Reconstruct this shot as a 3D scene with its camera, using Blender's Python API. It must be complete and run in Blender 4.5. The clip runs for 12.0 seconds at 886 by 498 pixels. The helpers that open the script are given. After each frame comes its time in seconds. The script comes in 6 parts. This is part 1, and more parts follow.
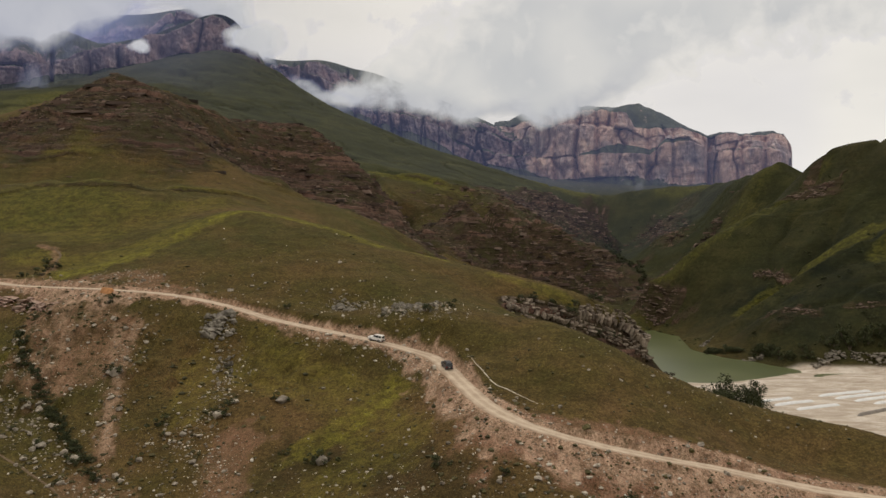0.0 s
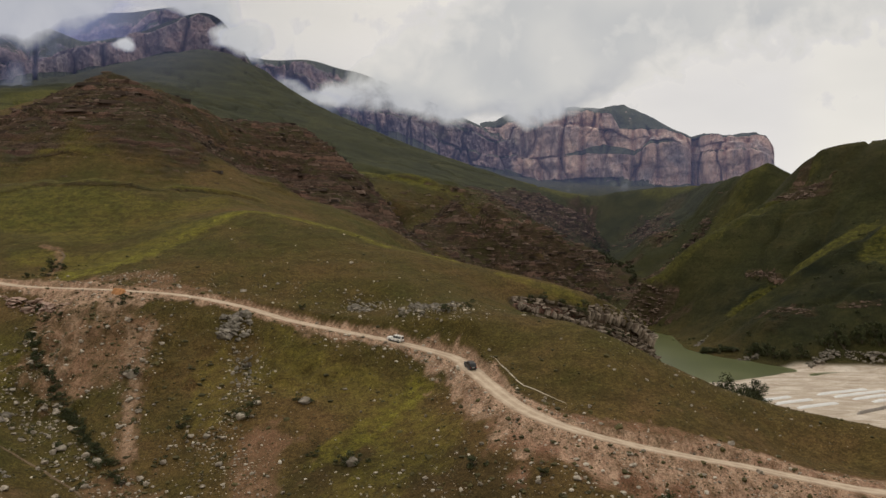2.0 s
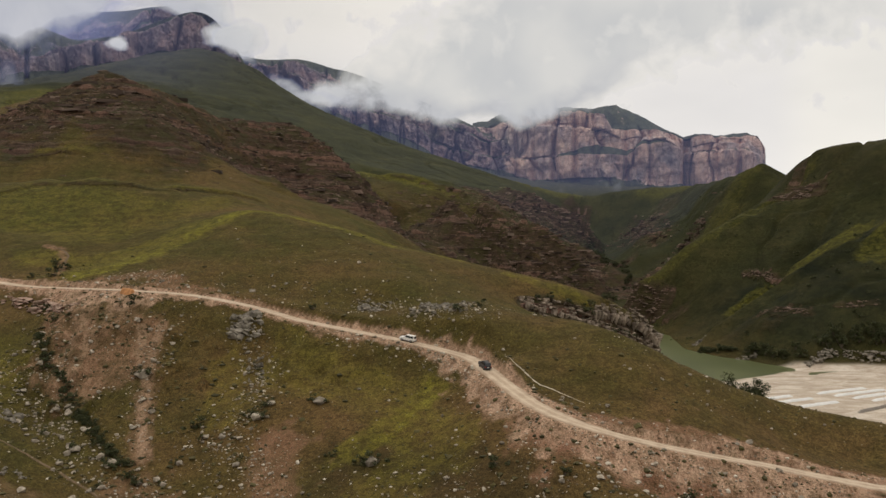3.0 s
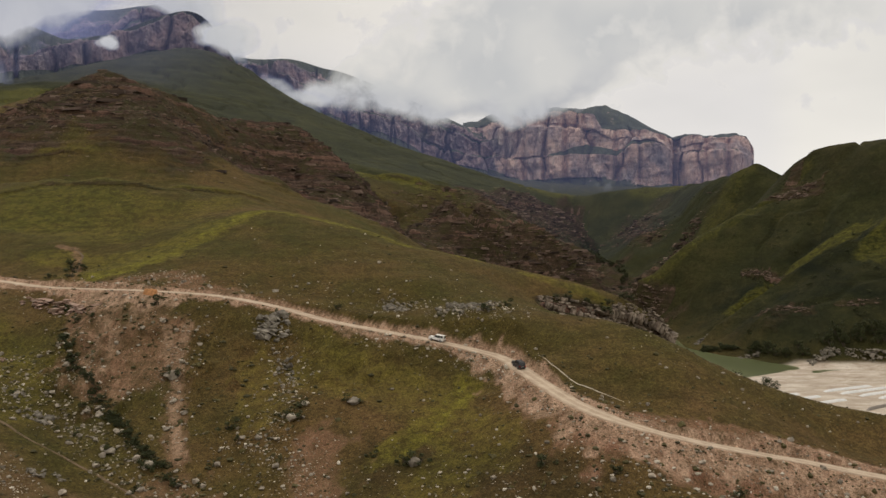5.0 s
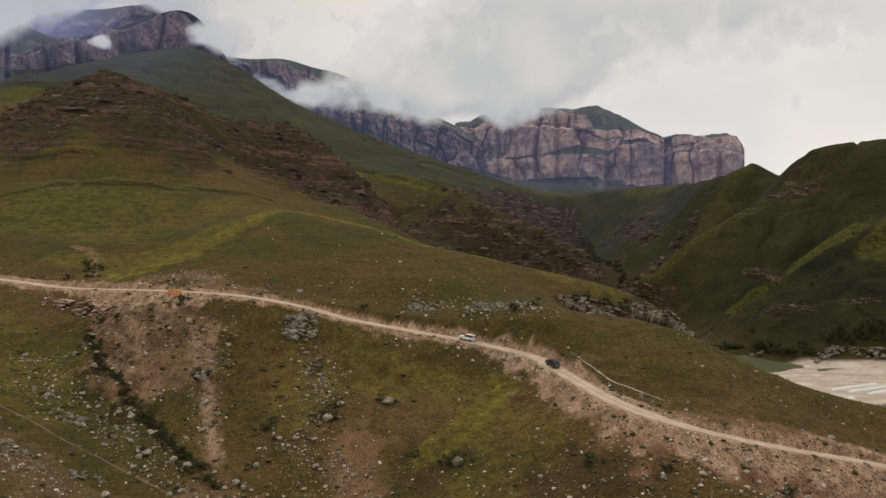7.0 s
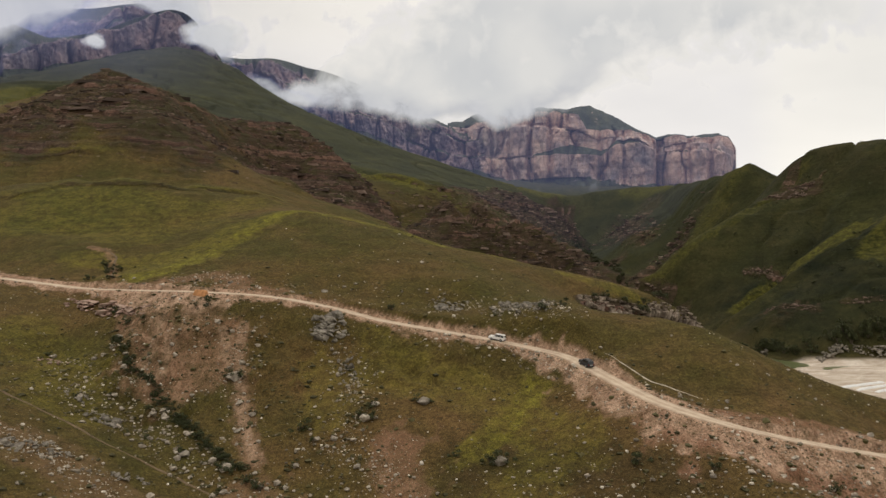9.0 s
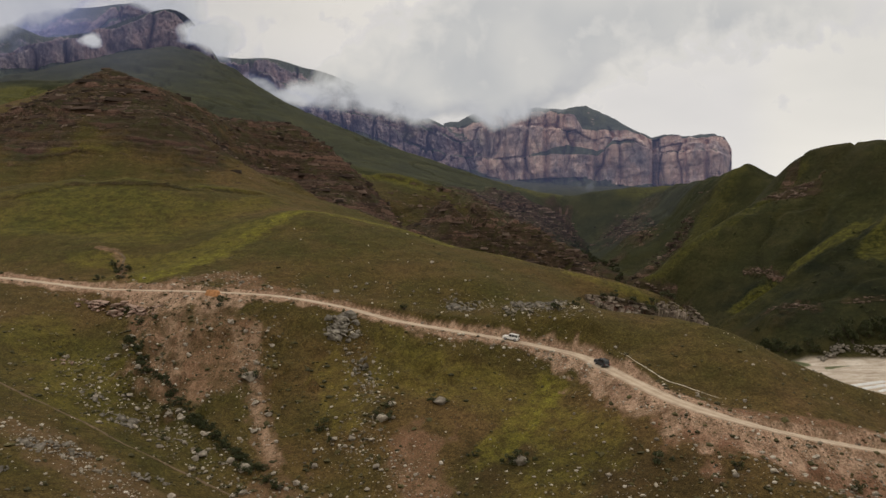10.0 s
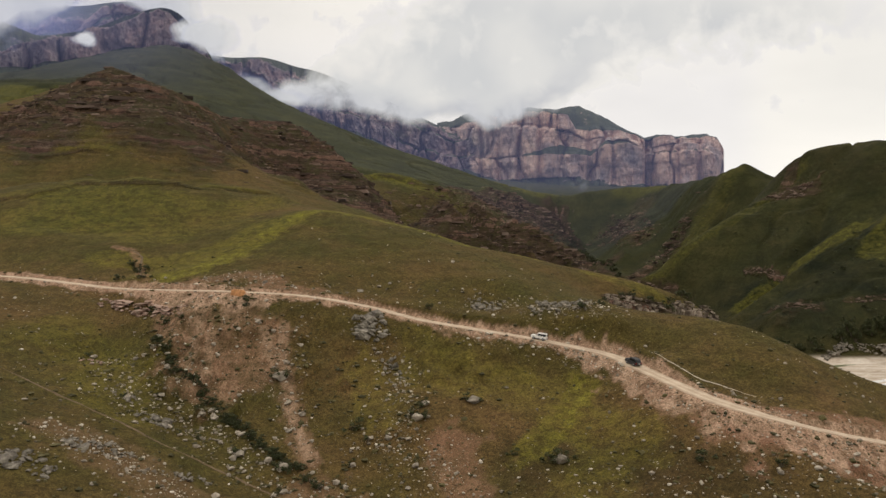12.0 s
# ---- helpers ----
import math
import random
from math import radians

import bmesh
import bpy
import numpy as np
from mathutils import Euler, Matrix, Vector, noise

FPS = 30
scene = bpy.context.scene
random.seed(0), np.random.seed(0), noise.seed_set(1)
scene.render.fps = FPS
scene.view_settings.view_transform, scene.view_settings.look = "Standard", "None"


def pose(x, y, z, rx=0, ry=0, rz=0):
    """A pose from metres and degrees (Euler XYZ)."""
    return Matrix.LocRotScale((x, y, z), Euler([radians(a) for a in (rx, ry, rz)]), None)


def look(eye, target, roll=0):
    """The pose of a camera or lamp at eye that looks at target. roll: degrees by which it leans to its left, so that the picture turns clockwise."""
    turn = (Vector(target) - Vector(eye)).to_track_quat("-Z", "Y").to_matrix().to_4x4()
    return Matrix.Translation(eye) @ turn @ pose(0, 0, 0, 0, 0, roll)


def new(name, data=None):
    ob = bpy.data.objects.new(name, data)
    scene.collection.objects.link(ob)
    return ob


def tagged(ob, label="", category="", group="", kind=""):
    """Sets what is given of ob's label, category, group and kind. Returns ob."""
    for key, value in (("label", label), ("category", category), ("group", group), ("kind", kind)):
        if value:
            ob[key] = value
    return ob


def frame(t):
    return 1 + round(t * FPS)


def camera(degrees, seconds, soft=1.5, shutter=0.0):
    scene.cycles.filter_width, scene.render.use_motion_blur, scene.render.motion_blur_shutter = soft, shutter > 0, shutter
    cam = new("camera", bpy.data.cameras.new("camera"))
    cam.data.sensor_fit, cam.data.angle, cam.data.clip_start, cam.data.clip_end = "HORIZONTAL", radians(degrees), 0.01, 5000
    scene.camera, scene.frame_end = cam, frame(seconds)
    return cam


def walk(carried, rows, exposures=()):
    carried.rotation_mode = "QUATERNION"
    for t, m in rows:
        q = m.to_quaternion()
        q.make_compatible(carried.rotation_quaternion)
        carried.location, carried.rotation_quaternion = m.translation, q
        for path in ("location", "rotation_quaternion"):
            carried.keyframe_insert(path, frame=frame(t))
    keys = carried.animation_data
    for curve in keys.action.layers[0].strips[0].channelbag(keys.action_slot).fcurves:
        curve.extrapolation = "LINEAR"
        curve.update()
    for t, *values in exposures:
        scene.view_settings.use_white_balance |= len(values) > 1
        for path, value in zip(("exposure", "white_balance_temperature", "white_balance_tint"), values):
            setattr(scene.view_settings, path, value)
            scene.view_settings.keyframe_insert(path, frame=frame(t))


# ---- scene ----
cam = camera(63.5, 12.0)
PATH = [
    (0, (2.143, -2.228, 99.803), (2.139, -0.228, 99.787), -0.1),
    (0.5, (0.221, -2.088, 99.785), (0.229, -0.088, 99.769), -0.1),
    (1, (-2.032, -1.992, 99.795), (-2.012, 0.008, 99.78), -0.1),
    (1.5, (-4.368, -1.889, 99.788), (-4.338, 0.111, 99.772), -0.1),
    (2, (-6.924, -1.814, 99.77), (-6.883, 0.185, 99.755), -0.1),
    (2.5, (-9.469, -1.723, 99.744), (-9.417, 0.277, 99.728), -0.1),
    (3, (-12.167, -1.656, 99.709), (-12.103, 0.343, 99.694), -0.1),
    (5, (-22.524, -1.081, 99.617), (-22.428, 0.917, 99.602), -0.2),
    (5.5, (-24.983, -0.827, 99.588), (-24.879, 1.171, 99.573), -0.2),
    (6, (-27.57, -0.617, 99.559), (-27.46, 1.38, 99.544), -0.2),
    (6.5, (-29.983, -0.458, 99.526), (-29.866, 1.539, 99.511), -0.3),
    (7, (-32.525, -0.354, 99.507), (-32.402, 1.642, 99.492), -0.3),
    (9, (-42.418, 0.093, 99.589), (-42.27, 2.087, 99.574), -0.4),
    (9.5, (-44.767, 0.218, 99.602), (-44.612, 2.212, 99.588), -0.4),
    (10, (-47.162, 0.313, 99.606), (-47.001, 2.307, 99.591), -0.4),
    (10.5, (-49.559, 0.438, 99.617), (-49.392, 2.431, 99.602), -0.4),
    (11, (-51.929, 0.567, 99.637), (-51.756, 2.56, 99.622), -0.4),
    (11.5, (-54.314, 0.635, 99.648), (-54.135, 2.626, 99.633), -0.4),
    (12, (-56.672, 0.697, 99.645), (-56.487, 2.689, 99.629), -0.4),
]
walk(cam, [(t, look(*p)) for t, *p in PATH], [(0, -0.07), (1.0, -0.04), (1.5, -0.12), (2.0, -0.13), (2.5, 0.1), (3.0, -0.02), (5.0, -0.09), (7.0, -0.12), (9.0, 0.07), (9.5, 0.02), (10.0, -0.17), (11.0, -0.16), (11.5, -0.14), (12.0, 0.12)])

# ---- world and light ----
SUN_ELEVATION, SUN_AZIMUTH = 58.0, -60.0   # degrees; azimuth from +y (ahead), positive is to the right
world = bpy.data.worlds.new("overcast_sky")
scene.world = world
world.use_nodes = True


def link(tree, a, b):
    tree.links.new(a, b)


def build_world():
    nt = world.node_tree
    nt.nodes.clear()
    out = nt.nodes.new("ShaderNodeOutputWorld")
    sky = nt.nodes.new("ShaderNodeTexSky")
    sky.sky_type = 'NISHITA'
    sky.sun_disc = False
    sky.sun_elevation = radians(SUN_ELEVATION)
    sky.sun_rotation = radians(SUN_AZIMUTH)
    clear = nt.nodes.new("ShaderNodeBackground")
    clear.inputs[1].default_value = 0.08
    link(nt, sky.outputs[0], clear.inputs[0])
    # the cloud deck: pale grey, a little darker and bluer in broad soft billows
    co = nt.nodes.new("ShaderNodeTexCoord")
    mp = nt.nodes.new("ShaderNodeMapping")
    mp.inputs["Scale"].default_value = (1.6, 1.6, 4.2)
    link(nt, co.outputs["Generated"], mp.inputs[0])
    n1 = nt.nodes.new("ShaderNodeTexNoise")
    n1.inputs["Scale"].default_value = 1.5
    n1.inputs["Detail"].default_value = 4
    n1.inputs["Roughness"].default_value = 0.45
    n1.inputs["Distortion"].default_value = 0.1
    link(nt, mp.outputs[0], n1.inputs[0])
    ramp = nt.nodes.new("ShaderNodeValToRGB")
    ramp.color_ramp.elements[0].position = 0.30
    ramp.color_ramp.elements[0].color = (0.64, 0.615, 0.57, 1)
    ramp.color_ramp.elements[1].position = 0.68
    ramp.color_ramp.elements[1].color = (0.84, 0.795, 0.725, 1)
    link(nt, n1.outputs["Fac"], ramp.inputs[0])
    deck = nt.nodes.new("ShaderNodeBackground")
    sep = nt.nodes.new("ShaderNodeSeparateXYZ")
    link(nt, co.outputs["Generated"], sep.inputs[0])
    glow = nt.nodes.new("ShaderNodeMapRange")
    glow.inputs["From Min"].default_value, glow.inputs["From Max"].default_value = -0.5, 0.6
    glow.inputs["To Min"].default_value, glow.inputs["To Max"].default_value = 0.92, 1.33
    link(nt, sep.outputs[0], glow.inputs["Value"])
    # an overcast sky is brighter overhead than low down
    high = nt.nodes.new("ShaderNodeMapRange")
    high.inputs["From Min"].default_value, high.inputs["From Max"].default_value = 0.3, 1.0
    high.inputs["To Min"].default_value, high.inputs["To Max"].default_value = 1.0, 1.5
    link(nt, sep.outputs[2], high.inputs["Value"])
    both = nt.nodes.new("ShaderNodeMath")
    both.operation = 'MULTIPLY'
    link(nt, glow.outputs[0], both.inputs[0])
    link(nt, high.outputs[0], both.inputs[1])
    link(nt, both.outputs[0], deck.inputs[1])
    link(nt, ramp.outputs[0], deck.inputs[0])
    mix = nt.nodes.new("ShaderNodeMixShader")
    mix.inputs[0].default_value = 0.94
    link(nt, clear.outputs[0], mix.inputs[1])
    link(nt, deck.outputs[0], mix.inputs[2])
    link(nt, mix.outputs[0], out.inputs[0])


build_world()
sun_data = bpy.data.lights.new("sun", 'SUN')
sun_data.energy = 0.9
sun_data.angle = radians(11)
sun_data.color = (1.0, 0.96, 0.90)
sun = new("sun", sun_data)
_e, _a = radians(SUN_ELEVATION), radians(SUN_AZIMUTH)
sun.matrix_world = look((math.sin(_a) * math.cos(_e) * 500, math.cos(_a) * math.cos(_e) * 500, math.sin(_e) * 500 + 100), (0, 0, 100))


# ---- noise ----
def _hash(ix, iy, seed):
    h = (ix.astype(np.int64) * 374761393 + iy.astype(np.int64) * 668265263 + seed * 974634777) & 0xFFFFFFFF
    h = ((h ^ (h >> 13)) * 1274126177) & 0xFFFFFFFF
    h = (h ^ (h >> 16)) & 0xFFFFFFFF
    return h.astype(np.float64) / 4294967295.0


def vnoise(x, y, seed=0):
    """Smooth value noise in -1..1."""
    ix, iy = np.floor(x), np.floor(y)
    fx, fy = x - ix, y - iy
    ux, uy = fx * fx * fx * (fx * (fx * 6 - 15) + 10), fy * fy * fy * (fy * (fy * 6 - 15) + 10)
    a, b = _hash(ix, iy, seed), _hash(ix + 1, iy, seed)
    c, d = _hash(ix, iy + 1, seed), _hash(ix + 1, iy + 1, seed)
    return 2 * ((a * (1 - ux) + b * ux) * (1 - uy) + (c * (1 - ux) + d * ux) * uy) - 1


def fbm(x, y, octaves=4, seed=0, gain=0.5):
    s, amp, tot = 0, 1.0, 0.0
    for o in range(octaves):
        # each octave is turned, so that no grid shows
        ca, sa = math.cos(0.7 + 1.3 * o), math.sin(0.7 + 1.3 * o)
        f = 2.03 ** o
        s = s + amp * vnoise((x * ca - y * sa) * f + 17.3 * o, (x * sa + y * ca) * f - 9.1 * o, seed + o)
        tot += amp
        amp *= gain
    return s / tot


def smooth(a, b, v):
    k = np.clip((v - a) / (b - a), 0, 1)
    return k * k * (3 - 2 * k)


# ---- the lie of the land: crest lines, valley lines, shores (x, y, z) ----
road_line = [(-240, 262, 92.5), (-205, 253, 91), (-178, 245, 90), (-165.5, 240, 89.2), (-151, 234, 87.9), (-134.7, 226, 86.6), (-116, 217, 86.4),
             (-96.5, 207, 86.4), (-76.8, 203, 85.2), (-59.4, 199, 82.4), (-45.4, 194, 79.1), (-32, 188, 77.1), (-17.8, 182, 75.1), (-7.3, 176, 73.4),
             (-0.1, 169.5, 72.1), (3.8, 159, 70.5), (9.5, 141.5, 68.1), (14.6, 132, 66.9), (20.6, 128, 65.5), (28.8, 126.5, 63.6), (40.1, 126, 61.3),
             (50.2, 127, 59.2), (59.6, 126, 57.4), (68.8, 124.5, 55.9), (76.3, 124, 54.9), (95, 121, 53), (125, 116, 50)]
LINES = {}
LINES["near_slope"] = [(-160, 60, 66), (-110, 60, 50), (-60, 60, 32), (-10, 60, 34), (40, 60, 42), (100, 60, 40)]
LINES["lower_slope"] = [(-160, 112, 76), (-125, 112, 67), (-98, 115, 60), (-75, 118, 50), (-45, 118, 48), (-15, 115, 53), (4, 112, 57.5), (17, 112.7, 60.5), (30, 110, 57), (60, 108, 52), (95, 105, 48)]
LINES["gully_left_bank"] = [(-108.5, 134, 64.5), (-114.7, 149.6, 65.3), (-109, 161, 62.6), (-124.4, 184, 70.8), (-127.7, 187.2, 70.9), (-140, 189.5, 76.3), (-146.5, 202.5, 80.6)]
LINES["gully"] = [(-50, 122, 47), (-66, 133, 49.5), (-79, 141, 52.3), (-88, 151, 55.8), (-97, 164, 60), (-106, 178, 66.5), (-114, 190, 72), (-121, 202, 78), (-126, 211, 81.3)]
LINES["slope_a"] = [(-61.6, 146.7, 54.5), (-47.8, 155.4, 61.4), (-35, 160.9, 63.4), (-21.7, 136, 57.3), (-15.2, 140.2, 58.5), (0.8, 123.8, 60.5)]
LINES["slope_b"] = [(-80, 174.3, 67.4), (-57.6, 193.3, 77.4), (-35.1, 187, 74.0), (-8.3, 172, 70.2)]
LINES["ditch"] = [(7.6, 163.6, 73.5), (12.5, 150.2, 70.2), (20.9, 141.0, 67.4)]
LINES["spur_foot"] = [(26, 116.5, 58.3), (49, 123, 56), (66, 118, 53.5)]
LINES["above_road_a"] = [(-133.4, 247.3, 91), (-130.8, 231.7, 89.9), (-89.2, 214.3, 88.4), (-26.8, 202.1, 81.4), (-3.3, 196.8, 82.4), (2.1, 194.9, 83.3)]
LINES["above_road_b"] = [(-31.9, 231.6, 93.5), (11.5, 152, 70.8), (32.8, 151, 72.6), (66.5, 142.7, 57.5), (79.7, 140.8, 55.5)]
LINES["knoll_crest"] = [(-130, 240, 89.5), (-111.7, 262, 98.2), (-95.5, 278, 107.8), (-79.8, 286, 113.1), (-61.6, 282, 110), (-41.5, 276, 105.4), (-22.1, 268, 98.4), (-3.4, 263, 94.6), (22.4, 255, 87.5), (42.2, 252, 81.5), (57.9, 256, 76.3), (70, 261, 70)]
LINES["shoulder"] = [(12, 191, 81.3), (22, 188, 80.0), (29.5, 183, 79.2), (33, 170, 78.4), (37, 165, 76.3), (47.6, 160, 70.9), (54.5, 159, 68.0), (58.5, 156, 65.9), (66, 157, 63.6), (78.5, 154, 61.5), (88, 150, 60.1), (95, 147, 59), (115, 140, 55)]
LINES["outcrop_foot"] = [(24, 235.5, 77.5), (36, 238, 73), (48, 240.5, 67), (61, 247, 61.5), (74, 254, 55), (85, 259, 49)]
LINES["shoulder_back"] = [(11, 215, 81.2), (20, 226, 79.3), (28, 212, 75.5), (42, 203, 71), (57, 198, 61), (75, 192, 53), (95, 182, 48), (112, 168, 46)]
LINES["shoulder_end"] = [(95, 262, 42), (102, 235, 40), (112, 205, 38), (128, 180, 37), (150, 160, 37)]
LINES["left_spur"] = [(-183, 285, 105.3), (-173, 290, 104.5), (-149, 270, 100.3), (-134.3, 252, 92.6)]
LINES["left_bowl"] = [(-177, 294, 106), (-126, 286.4, 103.8), (-101.6, 335, 122.5), (-223, 379, 124.1)]
LINES["left_ledge"] = [(-235, 380, 127), (-210, 365, 130), (-191, 352, 130.9), (-165, 347, 130), (-146, 345, 127.1), (-126, 340, 124.7)]
LINES["brown_hill_crest"] = [(-330, 470, 160), (-289, 480, 175), (-270, 485, 190), (-264, 520, 209), (-257, 545, 226), (-248, 550, 231), (-232, 545, 225), (-213, 530, 211), (-198, 560, 207), (-195, 690, 220), (-164, 720, 222), (-131, 720, 215), (-100, 690, 193), (-84, 665, 174), (-66, 660, 158), (-46, 675, 138), (-35, 660, 116)]
LINES["brown_hill_draw"] = [(-187, 464, 181), (-173, 490, 177), (-156, 520, 156), (-137, 630, 155), (-95, 560, 134), (-33, 500, 110), (-18, 480, 99)]
LINES["hidden_ravine"] = [(-62, 350, 106), (-25, 385, 86), (20, 420, 62), (70, 470, 42), (110, 540, 32), (150, 640, 32)]
LINES["gorge_floor"] = [(300, 1390, 134), (293, 1270, 100), (276, 1100, 74), (236, 900, 47), (222, 800, 40), (203, 690, 32)]
LINES["gorge_crest"] = [(-36, 780, 126), (3, 830, 124), (29, 840, 120), (88, 878, 119), (154, 907, 93), (199, 900, 66)]
LINES["gorge_wall_foot"] = [(-11, 700, 92), (74, 825, 86), (110, 760, 55), (165, 800, 42)]
LINES["gorge_behind"] = [(-90, 830, 120), (0, 890, 118), (75, 912, 113)]
LINES["green_crest"] = [(-619, 1500, 473), (-621, 1700, 547), (-545, 1750, 572), (-471, 1720, 550), (-386, 1690, 504), (-334, 1690, 465), (-256, 1690, 413), (-120, 1600, 341), (4, 1500, 285), (132, 1480, 242), (248, 1470, 212), (315, 1450, 199)]
LINES["green_face"] = [(-545, 1450, 439), (-427, 1350, 385), (-303, 1250, 326), (-190, 1200, 280), (-94, 1150, 232), (-5, 1080, 201)]
LINES["green_lower"] = [(-85, 1000, 194), (-38, 1000, 191), (16, 984, 176), (74, 945, 150), (115, 1150, 174), (188, 1200, 167), (278, 1250, 150)]
LINES["green_foot"] = [(-330, 850, 215), (-240, 860, 195), (-150, 860, 165), (-80, 900, 160)]
LINES["plateau"] = [(-498, 800, 252), (-506, 880, 276), (-487, 920, 290), (-451, 980, 313)]
LINES["plateau_low"] = [(-410, 650, 208), (-409, 700, 222), (-398, 720, 231)]
LINES["dark_slope"] = [(-763, 1250, 351), (-715, 1300, 382), (-641, 1350, 399), (-580, 1400, 429)]
LINES["mid_ridge"] = [(296, 1420, 193), (360, 1400, 195), (444, 1380, 208), (496, 1340, 210), (469, 1150, 200), (414, 950, 195), (405, 890, 198), (415, 880, 199), (424, 870, 191), (435, 860, 178), (480, 835, 165), (600, 860, 165)]
LINES["saddle_behind"] = [(-30, 1640, 255), (80, 1620, 215), (200, 1600, 180), (340, 1580, 160), (500, 1540, 165), (640, 1420, 175), (600, 1220, 165), (540, 1040, 160), (490, 950, 160)]
LINES["right_behind"] = [(400, 730, 150), (430, 690, 165), (480, 640, 178), (560, 570, 185)]
LINES["mid_face"] = [(327, 1282, 102), (439, 1300, 172), (322, 999, 92), (333, 850, 106)]
LINES["side_valley"] = [(420, 780, 140), (340, 750, 95), (280, 760, 66), (240, 770, 45)]
LINES["right_crest"] = [(360, 720, 165), (351, 680, 174), (356, 660, 184), (372, 640, 189), (391, 600, 186), (450, 560, 190), (540, 500, 195)]
LINES["right_spur"] = [(337, 654, 150), (275, 640, 123), (223, 640, 94), (186, 640, 66), (178, 655, 45)]
LINES["right_draw"] = [(300, 610, 112), (255, 605, 82), (218, 585, 46)]
LINES["right_mid"] = [(352, 556, 126), (304, 575, 104), (264, 560, 71), (219, 540, 40)]
LINES["right_low"] = [(390, 480, 118), (300, 511, 91), (239, 465, 52), (218, 476, 47), (300, 440, 62), (360, 410, 70)]
LINES["right_bank"] = [(232, 434, 36), (262, 428, 38), (300, 410, 40), (360, 370, 42)]
LINES["right_bank_foot"] = [(224, 424, 25.5), (255, 418, 25.3), (290, 400, 25.3), (340, 370, 25.3), (400, 320, 25.3)]
LINES["right_shore"] = [(214, 434, 25.5), (202, 458, 25.5), (188, 484, 25.5), (182, 505, 25.2), (190, 545, 25.5), (196, 580, 26), (186, 622, 28)]
LINES["river_flat"] = [(118, 300, 25), (160, 330, 25), (220, 350, 25), (280, 370, 25), (330, 340, 25), (200, 260, 25.2), (170, 215, 26), (300, 250, 25.2), (420, 200, 26)]
LINES["near_shore"] = [(104, 372, 24.3), (134, 382, 24.3), (160, 382, 24.3), (187, 397, 24.3), (218, 417, 24.4)]
LINES["lake_bed"] = [(112, 420, 21), (150, 425, 21), (185, 430, 21.5), (160, 480, 21), (152, 540, 21), (166, 590, 21.8)]
LINES["left_shore"] = [(94, 300, 31), (90, 350, 29), (92, 420, 27), (104, 470, 27), (122, 540, 28), (146, 600, 29), (164, 650, 31)]
LINES["outer_left"] = [(-260, 60, 100), (-260, 180, 104), (-260, 290, 112), (-340, 380, 135), (-600, 500, 190), (-900, 800, 270), (-1100, 1100, 330)]
LINES["outer_right"] = [(250, 60, 26), (600, 100, 60), (800, 400, 200), (800, 800, 230), (1200, 1200, 260)]
LINES["behind"] = [(-600, -400, 60), (-200, -300, 20), (0, -100, 20), (300, -300, 26), (800, -400, 100), (1500, -1500, 200), (0, -1500, 150), (-1500, -1500, 200)]
LINES["far_ground"] = [(-1500, 1700, 420), (-900, 1900, 450), (-500, 2250, 480), (-100, 2300, 330), (350, 2300, 190), (750, 2200, 180), (1300, 1900, 190)]
LINES["cliff_foot"] = [(-1100, 3000, 640), (-509, 2950, 640), (-294, 3050, 560), (-61, 3250, 500), (93, 3350, 450), (311, 3430, 430), (466, 3385, 392), (609, 3290, 385), (818, 3190, 355), (989, 3090, 345), (1144, 3040, 340), (1300, 2700, 340), (1700, 2600, 320)]
LINES["rim_of_the_world"] = [(-3500, 3000, 700), (-1500, 4500, 700), (0, 4700, 450), (1500, 4500, 350), (3500, 3000, 350), (4600, 0, 300), (3400, -3200, 300), (0, -4600, 300), (-3400, -3200, 350), (-4600, 0, 400)]


def sample(line, step):
    pts = np.array(line, float)
    res = [pts[:1]]
    for a, b in zip(pts[:-1], pts[1:]):
        n = max(1, int(np.ceil(np.linalg.norm((b - a)[:2]) / step)))
        res.append(a + (b - a) * (np.arange(1, n + 1) / n)[:, None])
    return np.concatenate(res)


def smoothed(line, step):
    """A line through the points, rounded at its bends (Catmull-Rom)."""
    p = np.array(line, float)
    p = np.vstack([2 * p[0] - p[1], p, 2 * p[-1] - p[-2]])
    res = []
    for i in range(1, len(p) - 2):
        n = max(2, int(np.linalg.norm(p[i + 1] - p[i]) / step))
        t = (np.arange(n) / n)[:, None]
        res.append(0.5 * (2 * p[i] + (p[i + 1] - p[i - 1]) * t + (2 * p[i - 1] - 5 * p[i] + 4 * p[i + 1] - p[i + 2]) * t * t
                          + (3 * p[i] - p[i - 1] - 3 * p[i + 1] + p[i + 2]) * t ** 3))
    res.append(p[-2:-1])
    return np.concatenate(res)


road_path = smoothed(road_line, 0.8)


